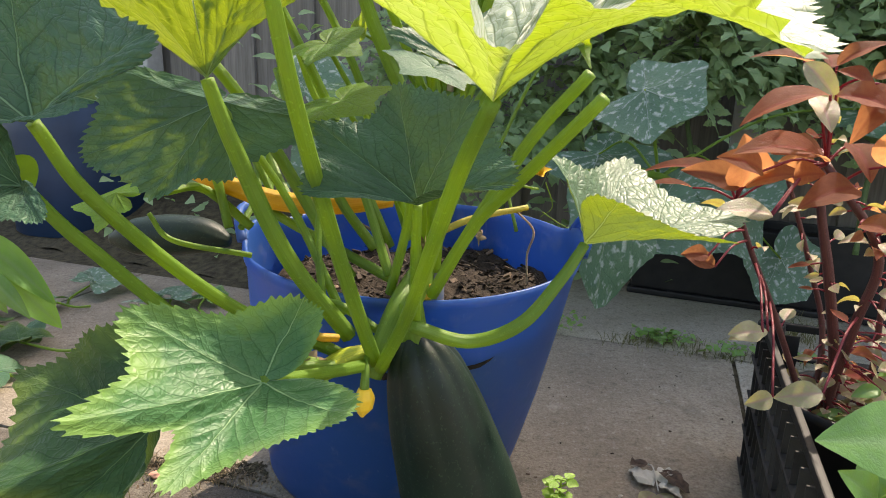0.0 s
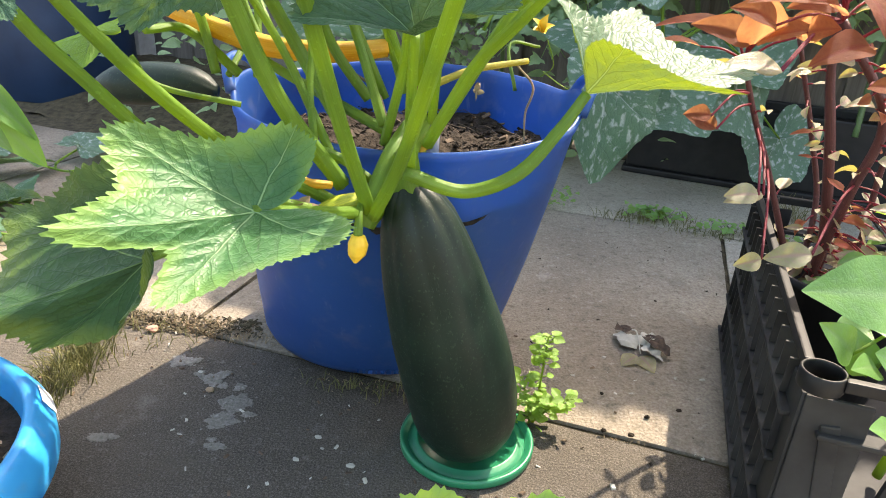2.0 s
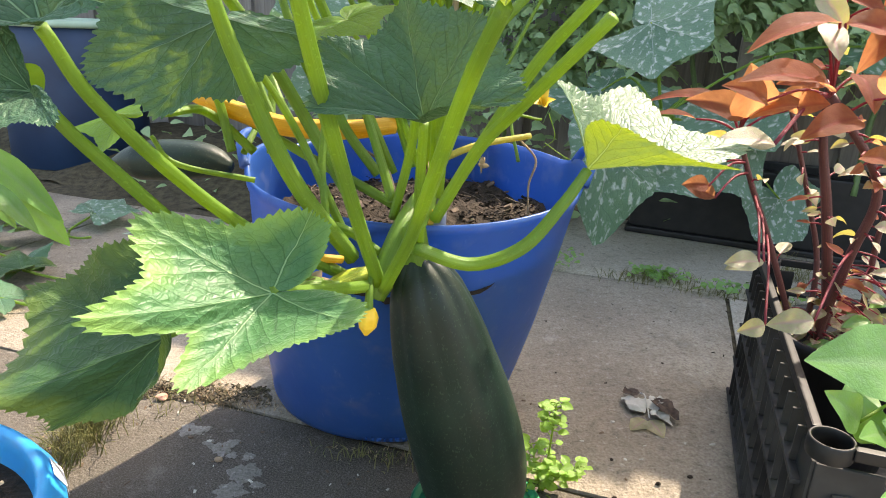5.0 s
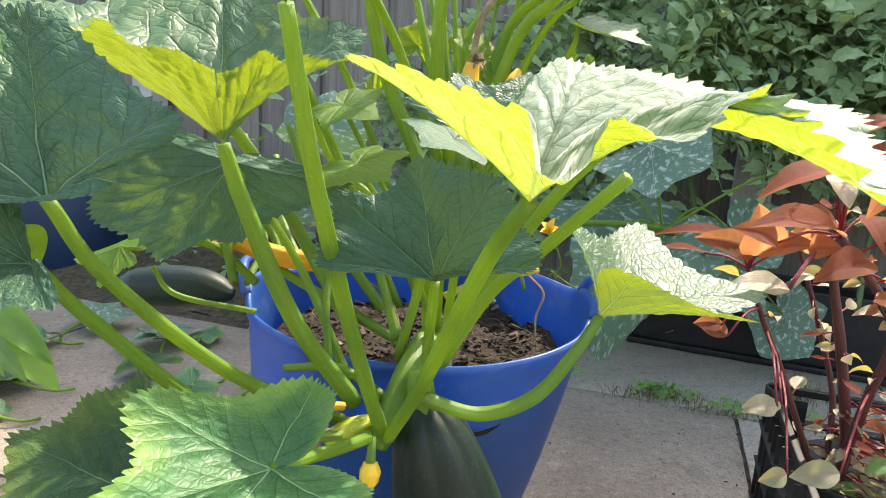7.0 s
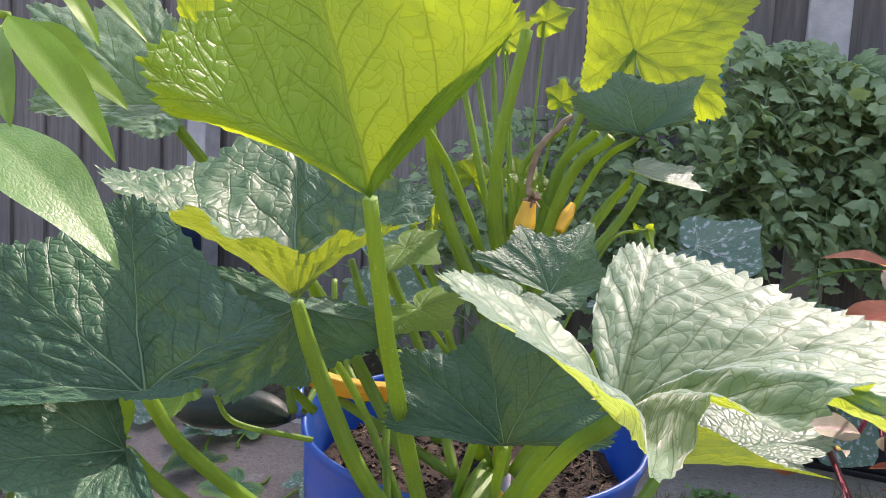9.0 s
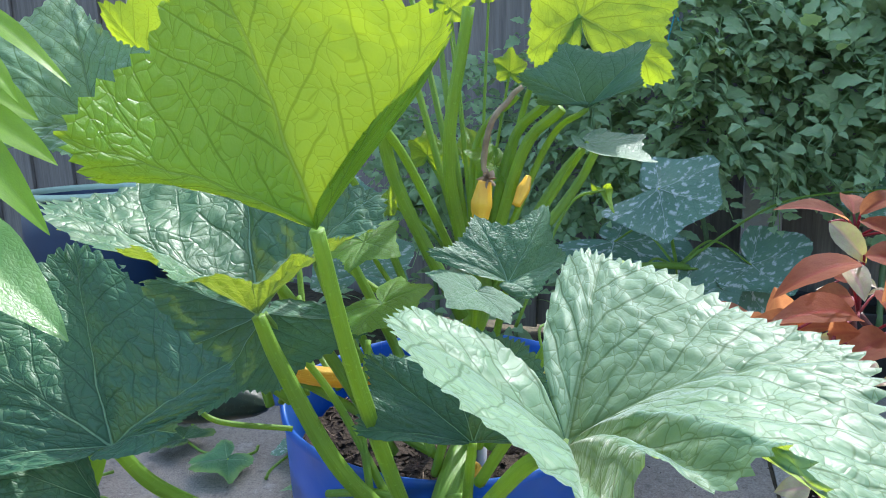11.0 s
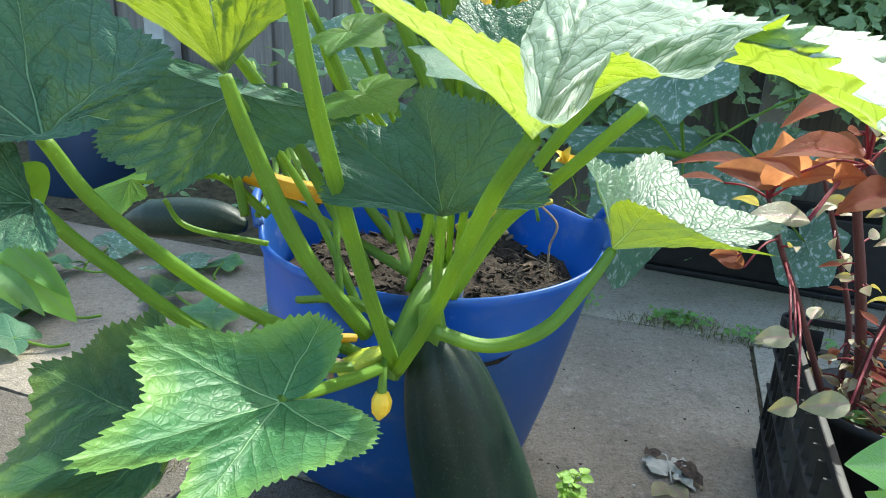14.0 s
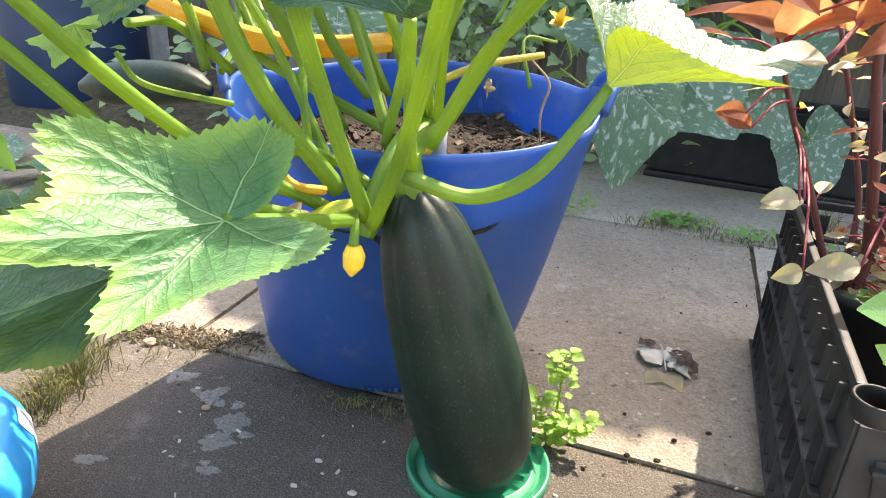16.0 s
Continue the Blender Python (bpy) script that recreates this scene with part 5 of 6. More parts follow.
# red top leaves
S0, S1 = red_stems[0][-1], red_stems[1][3]
for k, (b, t_, w, up) in enumerate([
        ((0.355, 0.900, 0.542), (0.262, 0.930, 0.544), 0.040, (0, -0.4, 0.9)), ((0.364, 0.860, 0.533), (0.290, 0.840, 0.553), 0.055, (0.2, -0.8, 0.5)), ((0.368, 0.860, 0.530), (0.358, 0.840, 0.594), 0.085, (0.1, -0.9, 0.2)),
        ((0.372, 0.860, 0.531), (0.420, 0.820, 0.557), 0.060, (0, -0.6, 0.8)), ((0.425, 0.880, 0.539), (0.444, 0.860, 0.580), 0.060, (0, -0.8, 0.4)), ((0.327, 0.920, 0.518), (0.259, 0.930, 0.519), 0.030, (0, -0.2, 0.95)),
        ((0.365, 0.800, 0.557), (0.309, 0.780, 0.576), 0.050, (0, -0.7, 0.6)), ((0.400, 0.800, 0.551), (0.424, 0.780, 0.560), 0.045, (0, -0.7, 0.5)), ((0.432, 0.800, 0.571), (0.313, 0.740, 0.591), 0.070, (0, -0.5, 0.85)),
        ((0.406, 0.760, 0.643), (0.310, 0.740, 0.618), 0.06, (0, -0.3, 0.95)), ((0.432, 0.800, 0.643), (0.493, 0.780, 0.630), 0.06, (0, -0.6, 0.8)), ((0.499, 0.820, 0.655), (0.448, 0.780, 0.596), 0.05, (0, -0.7, 0.5)),
        ((0.454, 0.880, 0.670), (0.366, 0.880, 0.692), 0.050, (0, -0.3, 0.9)), ((0.467, 0.880, 0.677), (0.520, 0.870, 0.709), 0.045, (0, -0.4, 0.9)), ((0.470, 0.900, 0.675), (0.489, 0.960, 0.698), 0.045, (0, -0.6, 0.7)),
        ((0.462, 0.870, 0.671), (0.491, 0.830, 0.653), 0.045, (0, -0.5, 0.8)), ((0.499, 0.860, 0.665), (0.536, 0.840, 0.675), 0.05, (0, -0.6, 0.7)), ((0.455, 0.860, 0.579), (0.391, 0.840, 0.577), 0.05, (0, -0.7, 0.6)),
        ((0.481, 0.820, 0.540), (0.404, 0.780, 0.524), 0.06, (0, -0.6, 0.7)), ((0.499, 0.800, 0.567), (0.503, 0.780, 0.619), 0.06, (-0.3, -0.8, 0.4)), ((0.494, 0.820, 0.496), (0.517, 0.780, 0.496), 0.05, (0, -0.7, 0.6)), ((0.489, 0.860, 0.587), (0.488, 0.800, 0.553), 0.055, (0, -0.8, 0.5)),
        ((0.341, 0.840, 0.432), (0.307, 0.860, 0.443), 0.034, (0, -0.8, 0.5)), ((0.324, 0.820, 0.451), (0.292, 0.820, 0.452), 0.032, (0, -0.7, 0.6))]):
    near = min((vec(q) for st in red_stems for q in spline(st, 20)), key=lambda q: np.linalg.norm(q - vec(b)) + 0.3 * max(0, q[2] - b[2]))
    red_leaf(b, t_, w * 0.72, M_RED_LEAF, tuple(near), up, k, curl=0.16, fold=0.34)
# pale grey-green leaves
for k, (b, t_, w, up) in enumerate([
        ((0.358, 0.750, 0.514), (0.297, 0.740, 0.522), 0.052, (0.1, -0.5, 0.85)), ((0.362, 0.750, 0.516), (0.302, 0.740, 0.521), 0.050, (0.1, -0.5, 0.85)), ((0.432, 0.720, 0.325), (0.381, 0.720, 0.317), 0.044, (0, -0.8, 0.6)),
        ((0.399, 0.780, 0.642), (0.405, 0.740, 0.609), 0.046, (0.1, -0.95, 0.2)), ((0.398, 0.760, 0.298), (0.364, 0.750, 0.292), 0.034, (0.3, -0.8, 0.5)), ((0.399, 0.800, 0.365), (0.354, 0.800, 0.354), 0.036, (0, -0.5, 0.8)),
        ((0.384, 0.780, 0.371), (0.342, 0.770, 0.371), 0.040, (0, -0.7, 0.6)), ((0.401, 0.820, 0.678), (0.437, 0.800, 0.635), 0.045, (0, -0.9, 0.3))]):
    near = min((vec(q) for st in red_stems for q in spline(st, 20)), key=lambda q: np.linalg.norm(q - vec(b)))
    red_leaf(b, t_, w * 0.70, M_GREY_LEAF, tuple(near), up, 40 + k, curl=0.14, fold=0.22, power=0.85)
rng = np.random.RandomState(77)
for k in range(110):
    st = red_stems[rng.choice([0, 1, 1, 2, 2, 3, 4])]
    q = spline(st, 40)[rng.randint(3, 37)]
    a = rng.uniform(0, 2 * math.pi)
    d = vec((math.cos(a), math.sin(a), rng.uniform(-0.3, 0.5)))
    ln = rng.uniform(0.018, 0.040)
    b = q + d * rng.uniform(0.006, 0.03)
    ovate_leaf(amaranth, "leaf", tuple(b), tuple(b + d * ln + vec((0, 0, -0.004))), ln * rng.uniform(0.42, 0.66), M_GREY_LEAF if rng.rand() < 0.78 else M_RED_LEAF, tuple(q), 0.0012, M_PINK_STEM, up=(rng.normal() * 0.7, -0.4 + rng.normal() * 0.5, 0.7), seed=100 + k, n=8, m=4, curl=rng.uniform(-0.1, 0.4), fold=rng.uniform(0.05, 0.5))

for k in range(80):
    lo, hi = vec((0.566, 0.920, 0.096)), vec((0.644, 0.920, 0.346))
    q = vec((rng.uniform(lo[0], hi[0]), rng.uniform(0.84, 1.02), rng.uniform(lo[2], hi[2])))
    near = min((p for st in red_stems for p in spline(st, 20)), key=lambda p: np.linalg.norm(p - q))
    a = rng.uniform(0, 2 * math.pi)
    d = vec((math.cos(a), math.sin(a), rng.uniform(-0.5, 0.4)))
    ln = rng.uniform(0.016, 0.042)
    q = near + (q - near) * min(1.0, 0.06 / (np.linalg.norm(q - near) + 1e-6))
    ovate_leaf(amaranth, "leaf", tuple(q), tuple(q + d * ln), ln * rng.uniform(0.45, 0.7), M_GREY_LEAF if rng.rand() < 0.7 else (M_SMOOTH_LEAF if rng.rand() < 0.6 else M_RED_LEAF), tuple(near), 0.0010, M_PINK_STEM, up=(rng.normal() * 0.6, -0.5 + rng.normal() * 0.4, 0.7), seed=900 + k, n=8, m=4, curl=rng.uniform(-0.1, 0.3), fold=rng.uniform(0.05, 0.4))

# leafy green plant in the crate
green = thing("seedling", crate_pt(0.17, 0.14, 0.016), "broad smooth green leaves of a young plant in the crate", "plant")
GB = vec(crate_pt(0.20, 0.17, 0.03))
gtop = GB + vec((0.0, -0.03, 0.30))
part("stem", build("stem", tube([tuple(GB), tuple((GB + gtop) / 2 + vec((0.01, 0, 0))), tuple(gtop)], (0.006, 0.004), 14, 8), M_PETIOLE), green)
for k, (b, t_, w, up) in enumerate([
        ((0.438, 0.560, 0.355), (0.338, 0.545, 0.364), 0.075, (0.1, -0.75, 0.7)), ((0.452, 0.600, 0.248), (0.436, 0.620, 0.294), 0.042, (0, -0.8, 0.6)), ((0.460, 0.600, 0.259), (0.418, 0.570, 0.274), 0.030, (0, -0.6, 0.8)),
        ((0.491, 0.580, 0.265), (0.429, 0.560, 0.298), 0.07, (0, -0.8, 0.6)), ((0.482, 0.660, 0.269), (0.445, 0.660, 0.251), 0.05, (0, -0.4, 0.9)), ((0.425, 0.500, 0.253), (0.388, 0.480, 0.274), 0.03, (0, -0.5, 0.8)),
        ((0.433, 0.600, 0.272), (0.383, 0.580, 0.314), 0.04, (0, -0.8, 0.6)), ((0.493, 0.620, 0.294), (0.453, 0.640, 0.292), 0.06, (0, -0.3, 0.9))]):
    ovate_leaf(green, "leaf", b, t_, w, M_SMOOTH_LEAF, tuple(gtop - vec((0, 0, 0.05))), 0.0018, seed=200 + k, up=up, curl=0.08, fold=0.10, power=0.6)

# ---- mottled squash plant in the black trough by the fence ----
trough = thing("planter_trough", (0.92, 2.12, 0), "long black plastic planting trough before the fence", "planter")
TA = vec((0.545, 2.12, 0))


def trough_box(name, a, b, z, la, lb, lz):
    p = TA + FENCE_U * a + FENCE_V * b
    part(name, build(name, box((p[0], p[1], z), (la, lb, lz), FENCE_TURN, bevel=0.006), M_BLACK, False), trough)


trough_box("front", 0.40, 0.008, 0.13, 0.80, 0.014, 0.22)
trough_box("back", 0.40, 0.212, 0.13, 0.80, 0.014, 0.22)
trough_box("side", 0.008, 0.11, 0.13, 0.014, 0.19, 0.22)
trough_box("side", 0.792, 0.11, 0.13, 0.014, 0.19, 0.22)
trough_box("foot_rim", 0.40, 0.10, 0.011, 0.82, 0.23, 0.020)
trough_box("soil_fill", 0.40, 0.11, 0.20, 0.77, 0.18, 0.03)

mottled = thing("squash_plant", tuple(TA + FENCE_U * 0.2 + FENCE_V * 0.1 + vec((0, 0, 0.2))), "trailing squash plant with silver-mottled leaves beside the black trough", "plant")
MB0 = TA + FENCE_U * 0.2 + FENCE_V * 0.1 + vec((0, 0, 0.2))
part("main_stem", build("main_stem", tube([tuple(MB0), (0.60, 2.02, 0.30), (0.55, 1.81, 0.40), (0.44, 1.68, 0.44), (0.27, 1.66, 0.44)], (0.012, 0.010, 0.007), 30, 10), M_PETIOLE), mottled)
def farther(p, k=1.12):
    """The same direction from the path's middle, farther away."""
    return tuple(vec((0.045, 0.02, 0.62)) + k * (vec(p) - vec((0.045, 0.02, 0.62))))


for k, (c, lobes) in enumerate([
        ((0.328, 1.480, 0.372), [(0.430, 1.500, 0.411), (0.440, 1.480, 0.279), (0.317, 1.470, 0.149), (0.246, 1.480, 0.289), (0.244, 1.520, 0.419)]),
        ((0.454, 1.550, 0.381), [(0.348, 1.560, 0.409), (0.406, 1.540, 0.268), (0.572, 1.520, 0.273), (0.603, 1.560, 0.402), (0.517, 1.600, 0.462)]),
        ((0.367, 1.420, 0.637), [(0.273, 1.400, 0.573), (0.374, 1.360, 0.538), (0.472, 1.360, 0.610), (0.487, 1.420, 0.692), (0.376, 1.500, 0.697)]),
        ((0.370, 1.450, 0.620), [(0.259, 1.420, 0.577), (0.381, 1.380, 0.547), (0.481, 1.400, 0.602), (0.493, 1.460, 0.696), (0.382, 1.520, 0.694)]),
        ((0.632, 1.600, 0.437), [(0.522, 1.600, 0.466), (0.556, 1.560, 0.391), (0.716, 1.560, 0.377), (0.783, 1.620, 0.488), (0.674, 1.660, 0.524)]),
        ((0.905, 1.550, 0.615), [(0.795, 1.550, 0.581), (0.820, 1.500, 0.562), (0.968, 1.500, 0.542), (1.020, 1.580, 0.646), (0.900, 1.620, 0.674)]),
        ((0.625, 1.620, 0.394), [(0.540, 1.640, 0.411), (0.573, 1.600, 0.267), (0.708, 1.580, 0.255), (0.731, 1.620, 0.413), (0.680, 1.660, 0.479)]),
        ((0.794, 1.660, 0.241), [(0.709, 1.680, 0.244), (0.749, 1.640, 0.131), (0.856, 1.620, 0.146), (0.893, 1.660, 0.262), (0.830, 1.700, 0.317)]),
        ((0.335, 1.700, 0.478), [(0.189, 1.700, 0.454), (0.299, 1.660, 0.384), (0.571, 1.660, 0.373), (0.508, 1.700, 0.486), (0.374, 1.750, 0.528)]),
        ((-0.258, 1.400, 0.469), [(-0.358, 1.400, 0.436), (-0.342, 1.420, 0.536), (-0.245, 1.440, 0.578), (-0.138, 1.420, 0.524), (-0.157, 1.400, 0.452)]),
        ((-0.304, 1.350, 0.615), [(-0.374, 1.350, 0.615), (-0.354, 1.380, 0.681), (-0.275, 1.400, 0.702), (-0.188, 1.360, 0.635), (-0.236, 1.350, 0.567)])]):
    c, lobes = farther(c), [farther(q) for q in lobes]
    squash_leaf(mottled, c, lobes, M_LEAF_MOTTLED, [(0.50, 1.75, 0.42) if c[0] > 0.1 else (0.27, 1.66, 0.44), tuple((vec(c) + vec((0.50, 1.75, 0.42))) / 2 + vec((0, 0.03, 0.06)))] if c[0] > 0.0 else (), (0.006, 0.004), 80 + k, na=120, nr=18, dip=0.10, teeth=0.02)


# ---- tomato plants along the fence ----
def pinnate(base, direction, length, seed, droop=0.5):
    """One tomato leaf: a drooping rib with toothed leaflets in pairs."""
    rng = np.random.RandomState(seed)
    d = vec(direction) / np.linalg.norm(direction)
    pts = [vec(base) + d * length * s + vec((0, 0, -droop * length * s * s)) for s in np.linspace(0, 1, 5)]
    pieces = [tube([tuple(p) for p in pts], (0.0025, 0.0012), 10, 5)]
    atts = [{"vein": np.zeros(len(pieces[0][0])), "rim": np.zeros(len(pieces[0][0]))}]
    line = spline(pts, 30)
    face = vec((rng.normal() * 0.35, -0.6 + rng.normal() * 0.3, 0.6))
    side = np.cross(d, face)
    side /= np.linalg.norm(side) + 1e-9
    for i, s in enumerate((0.12, 0.12, 0.24, 0.24, 0.36, 0.36, 0.48, 0.48, 0.60, 0.60, 0.72, 0.72, 0.86, 0.86, 1.0)):
        p = line[int(s * 29)]
        sg = 0 if s == 1.0 else (1 if i % 2 else -1)
        out = d * (0.55 if sg else 1.0) + side * sg * 0.95 + vec((0, 0, -0.05 - 0.3 * rng.rand()))
        out /= np.linalg.norm(out)
        ln = length * rng.uniform(0.10, 0.24)
        b = p + out * 0.008
        o = ovate(tuple(b), tuple(b + out * ln), ln * rng.uniform(0.34, 0.50), up=tuple(face + rng.normal(size=3) * 0.18), curl=rng.uniform(0.05, 0.3), fold=rng.uniform(0.05, 0.35), seed=seed + i, n=7, m=4, tooth=0.45)
        pieces.append(o[:3])
        atts.append(o[3])
    v, f, u = join(*pieces)
    return v, f, u, {k: np.concatenate([a[k] for a in atts]) for k in ("vein", "rim")}


rng = np.random.RandomState(12)
tomato_spots = [(u, 2.20 + 0.03 * math.sin(9 * u), h) for u, h in ((-0.95, 0.85), (-0.66, 1.0), (-0.40, 1.15), (-0.08, 1.2), (0.16, 1.15), (0.42, 1.2), (0.60, 1.1), (0.86, 1.15), (1.15, 1.15))]
for k, (u, n, h) in enumerate(tomato_spots):
    x, y = fence_at(u, n)
    z0 = 0.20 if -0.14 < u < 0.64 else -0.02
    tom = thing("tomato_plant", (x, y, z0), "bushy green tomato plant trained up strings before the fence", "plant", "tomato plants along the fence")
    pts = [(x, y, z0)]
    for s in np.linspace(0.2, 1, 6):
        pts.append((x + rng.normal() * 0.03, y + rng.normal() * 0.025, z0 + (h - z0) * s))
    part("stem", build("stem", tube(pts, (0.009, 0.007, 0.004), 40, 8), stem_material("tomato_stem", (0.07, 0.13, 0.05), (0.12, 0.20, 0.07)) if k == 0 else bpy.data.materials["tomato_stem"]), tom)
    line = spline(pts, 60)
    count = 100 if x > 0.2 else 44
    for q in range(count):
        b = line[int(np.clip(rng.uniform(0.40, 1.0) * 59, 0, 59))]
        a = rng.uniform(-math.pi, math.pi)
        if math.sin(a) > 0.5:
            a = -a
        v, f, u, at = pinnate(tuple(b), (math.cos(a), math.sin(a) * 0.8 - 0.15, rng.uniform(-0.05, 0.5)), rng.uniform(0.20, 0.34), 1000 + 40 * k + q)
        part("leaf", mesh_from("leaf", v, f, M_BUSH_LEAF, u, at), tom)
for k, (a, b) in enumerate([((0.514, 2.000, 1.153), (0.612, 2.000, 0.881)), ((0.496, 2.000, 0.895), (0.544, 2.000, 1.107)), ((1.013, 1.800, 1.061), (1.084, 1.800, 0.798))]):
    solo("garden_string", build("garden_string", tube([a, tuple((vec(a) + vec(b)) / 2), b], (0.0022, 0.0022), 6, 6), M_ROPE), "taut turquoise garden string tied among the tomatoes", "string", "strings for the tomatoes")

# low dark creeping leaves behind the tub and along the fence foot
def creeper(name, label, spots, seed, mat, size, parts=None):
    rng = np.random.RandomState(seed)
    leaves = []
    for x, y, z, sx, sy, sz, n in spots:
        for _ in range(n):
            p = vec((x + rng.uniform(-sx, sx), y + rng.uniform(-sy, sy), max(0.015, z + rng.uniform(-sz, sz))))
            a = rng.uniform(0, 6.28)
            s = size * rng.uniform(0.6, 1.3)
            d = vec((math.cos(a), math.sin(a), rng.uniform(-0.5, 0.2)))
            leaves.append(ovate(tuple(p), tuple(p + d * s), s * rng.uniform(0.45, 0.7), up=(rng.normal() * 0.5, -0.4 + rng.normal() * 0.3, 0.8), curl=0.12, fold=0.12, seed=int(rng.randint(9999)), n=7, m=4, power=0.6))
    v, f, u, at = join_leaves(leaves)
    return solo(name, mesh_from(name, v, f, mat, u, at), label, "plants", kind="stuff")


creeper("undergrowth", "dark low leafy undergrowth along the fence foot", [(0.2, 2.15, 0.15, 0.45, 0.12, 0.14, 110), (1.65, 1.72, 0.2, 0.3, 0.08, 0.2, 90), (-0.7, 2.35, 0.2, 0.6, 0.12, 0.2, 120), (-0.45, 2.2, 0.5, 0.35, 0.08, 0.35, 160)], 4, M_BUSH_LEAF, 0.055)
creeper("joint_weeds", "small green weeds growing in the paving joints", [(0.275, 1.735, 0.03, 0.06, 0.03, 0.025, 40), (0.51, 1.695, 0.02, 0.05, 0.02, 0.015, 44), (0.56, 1.67, 0.02, 0.05, 0.02, 0.015, 30), (0.68, 1.62, 0.02, 0.06, 0.02, 0.015, 36), (0.82, 1.58, 0.02, 0.06, 0.02, 0.015, 24)], 8, M_SMOOTH_LEAF, 0.022)

# ---- left side: barrel, cut leaves on the paving, neighbours ----
barrel = thing("barrel", (-1.62, 2.72, 0), "dark blue plastic barrel with a pale green rim", "barrel")
part("body", build("body", lathe([(0.0, 0.004), (0.255, 0.0), (0.265, 0.01), (0.262, 0.25), (0.268, 0.40), (0.262, 0.54), (0.255, 0.545), (0.25, 0.53), (0.25, 0.10), (0.0, 0.09)], 64, None, (-1.62, 2.72)), M_TUB_DARK), barrel)
part("rim", build("rim", lathe([(0.262, 0.535), (0.276, 0.537), (0.280, 0.548), (0.276, 0.560), (0.258, 0.562), (0.250, 0.55), (0.252, 0.537)], 64, None, (-1.62, 2.72)), simple("pale_green_plastic", (0.30, 0.42, 0.30), (0.38, 0.50, 0.38), 20, 0.5)), barrel)

rng = np.random.RandomState(31)
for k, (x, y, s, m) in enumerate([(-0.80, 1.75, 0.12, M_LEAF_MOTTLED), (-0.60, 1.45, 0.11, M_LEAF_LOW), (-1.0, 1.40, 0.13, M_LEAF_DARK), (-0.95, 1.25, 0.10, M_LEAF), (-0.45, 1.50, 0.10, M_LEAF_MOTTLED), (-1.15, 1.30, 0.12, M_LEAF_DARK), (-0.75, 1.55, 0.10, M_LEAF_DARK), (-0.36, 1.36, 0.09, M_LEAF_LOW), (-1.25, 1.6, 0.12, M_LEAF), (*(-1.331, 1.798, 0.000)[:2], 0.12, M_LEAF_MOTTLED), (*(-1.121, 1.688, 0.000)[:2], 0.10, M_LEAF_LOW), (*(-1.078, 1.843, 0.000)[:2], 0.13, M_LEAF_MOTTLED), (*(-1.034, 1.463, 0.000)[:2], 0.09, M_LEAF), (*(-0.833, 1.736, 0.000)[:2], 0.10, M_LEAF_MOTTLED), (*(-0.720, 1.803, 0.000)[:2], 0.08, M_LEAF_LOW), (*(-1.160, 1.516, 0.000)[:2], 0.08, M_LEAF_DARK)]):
    a = rng.uniform(0, 6.28)
    c = vec((x, y, 0.030 + 0.01 * rng.rand()))
    lob = []
    for an, rr in zip(LOBE_ANGLES, (0.66, 0.88, 1.0, 0.88, 0.66)):
        t = a - math.radians(an)
        lob.append(tuple(c + vec((math.cos(t), math.sin(t), 0)) * s * rr * rng.uniform(0.8, 1.2) + vec((0, 0, rng.uniform(-0.018, 0.03)))))
    v, f, u, at = squash_blade(tuple(c), lob, 300 + k, na=96, nr=14, wave=0.05)
    v[:, 2] = np.maximum(v[:, 2], 0.004)
    cut = thing("cut_leaf", tuple(c), "cut limp squash leaf lying on the paving", "leaf", "cut leaves on the paving")
    part("blade", mesh_from("blade", v, f, m, u, at), cut)
    part("leaf_stalk", build("leaf_stalk", tube([tuple(c), tuple(c + vec((-math.cos(a), -math.sin(a), 0)) * s * 0.7 + vec((0, 0, -0.018))), tuple(c + vec((-math.cos(a + 0.2), -math.sin(a + 0.2), 0)) * s * 1.05 + vec((0, 0, -0.022)))], (0.003, 0.004), 12, 8), M_PETIOLE), cut)

pepper = thing("pepper_plant", (-0.52, 0.42, 0), "leafy pepper plant with long pointed smooth leaves", "plant")
PB = (-0.46, 0.44, 0.80)
part("stem", build("stem", tube([(-0.52, 0.42, 0.0), (-0.51, 0.43, 0.4), PB], (0.009, 0.006), 20, 8), M_PETIOLE), pepper)
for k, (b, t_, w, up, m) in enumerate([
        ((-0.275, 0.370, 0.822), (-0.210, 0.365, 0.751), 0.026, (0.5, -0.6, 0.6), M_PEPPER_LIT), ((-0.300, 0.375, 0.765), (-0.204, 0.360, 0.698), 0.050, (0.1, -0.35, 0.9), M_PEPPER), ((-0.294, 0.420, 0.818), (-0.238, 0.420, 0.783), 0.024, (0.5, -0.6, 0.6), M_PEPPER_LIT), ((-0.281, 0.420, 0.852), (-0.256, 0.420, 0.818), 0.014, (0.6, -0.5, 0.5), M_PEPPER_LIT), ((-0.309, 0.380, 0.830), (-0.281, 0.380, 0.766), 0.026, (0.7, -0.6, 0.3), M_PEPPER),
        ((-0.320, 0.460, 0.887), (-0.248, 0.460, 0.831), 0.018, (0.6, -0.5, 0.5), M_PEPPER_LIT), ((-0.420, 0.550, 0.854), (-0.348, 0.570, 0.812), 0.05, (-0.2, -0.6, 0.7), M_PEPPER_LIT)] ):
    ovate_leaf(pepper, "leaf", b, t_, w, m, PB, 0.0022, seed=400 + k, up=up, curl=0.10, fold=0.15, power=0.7)

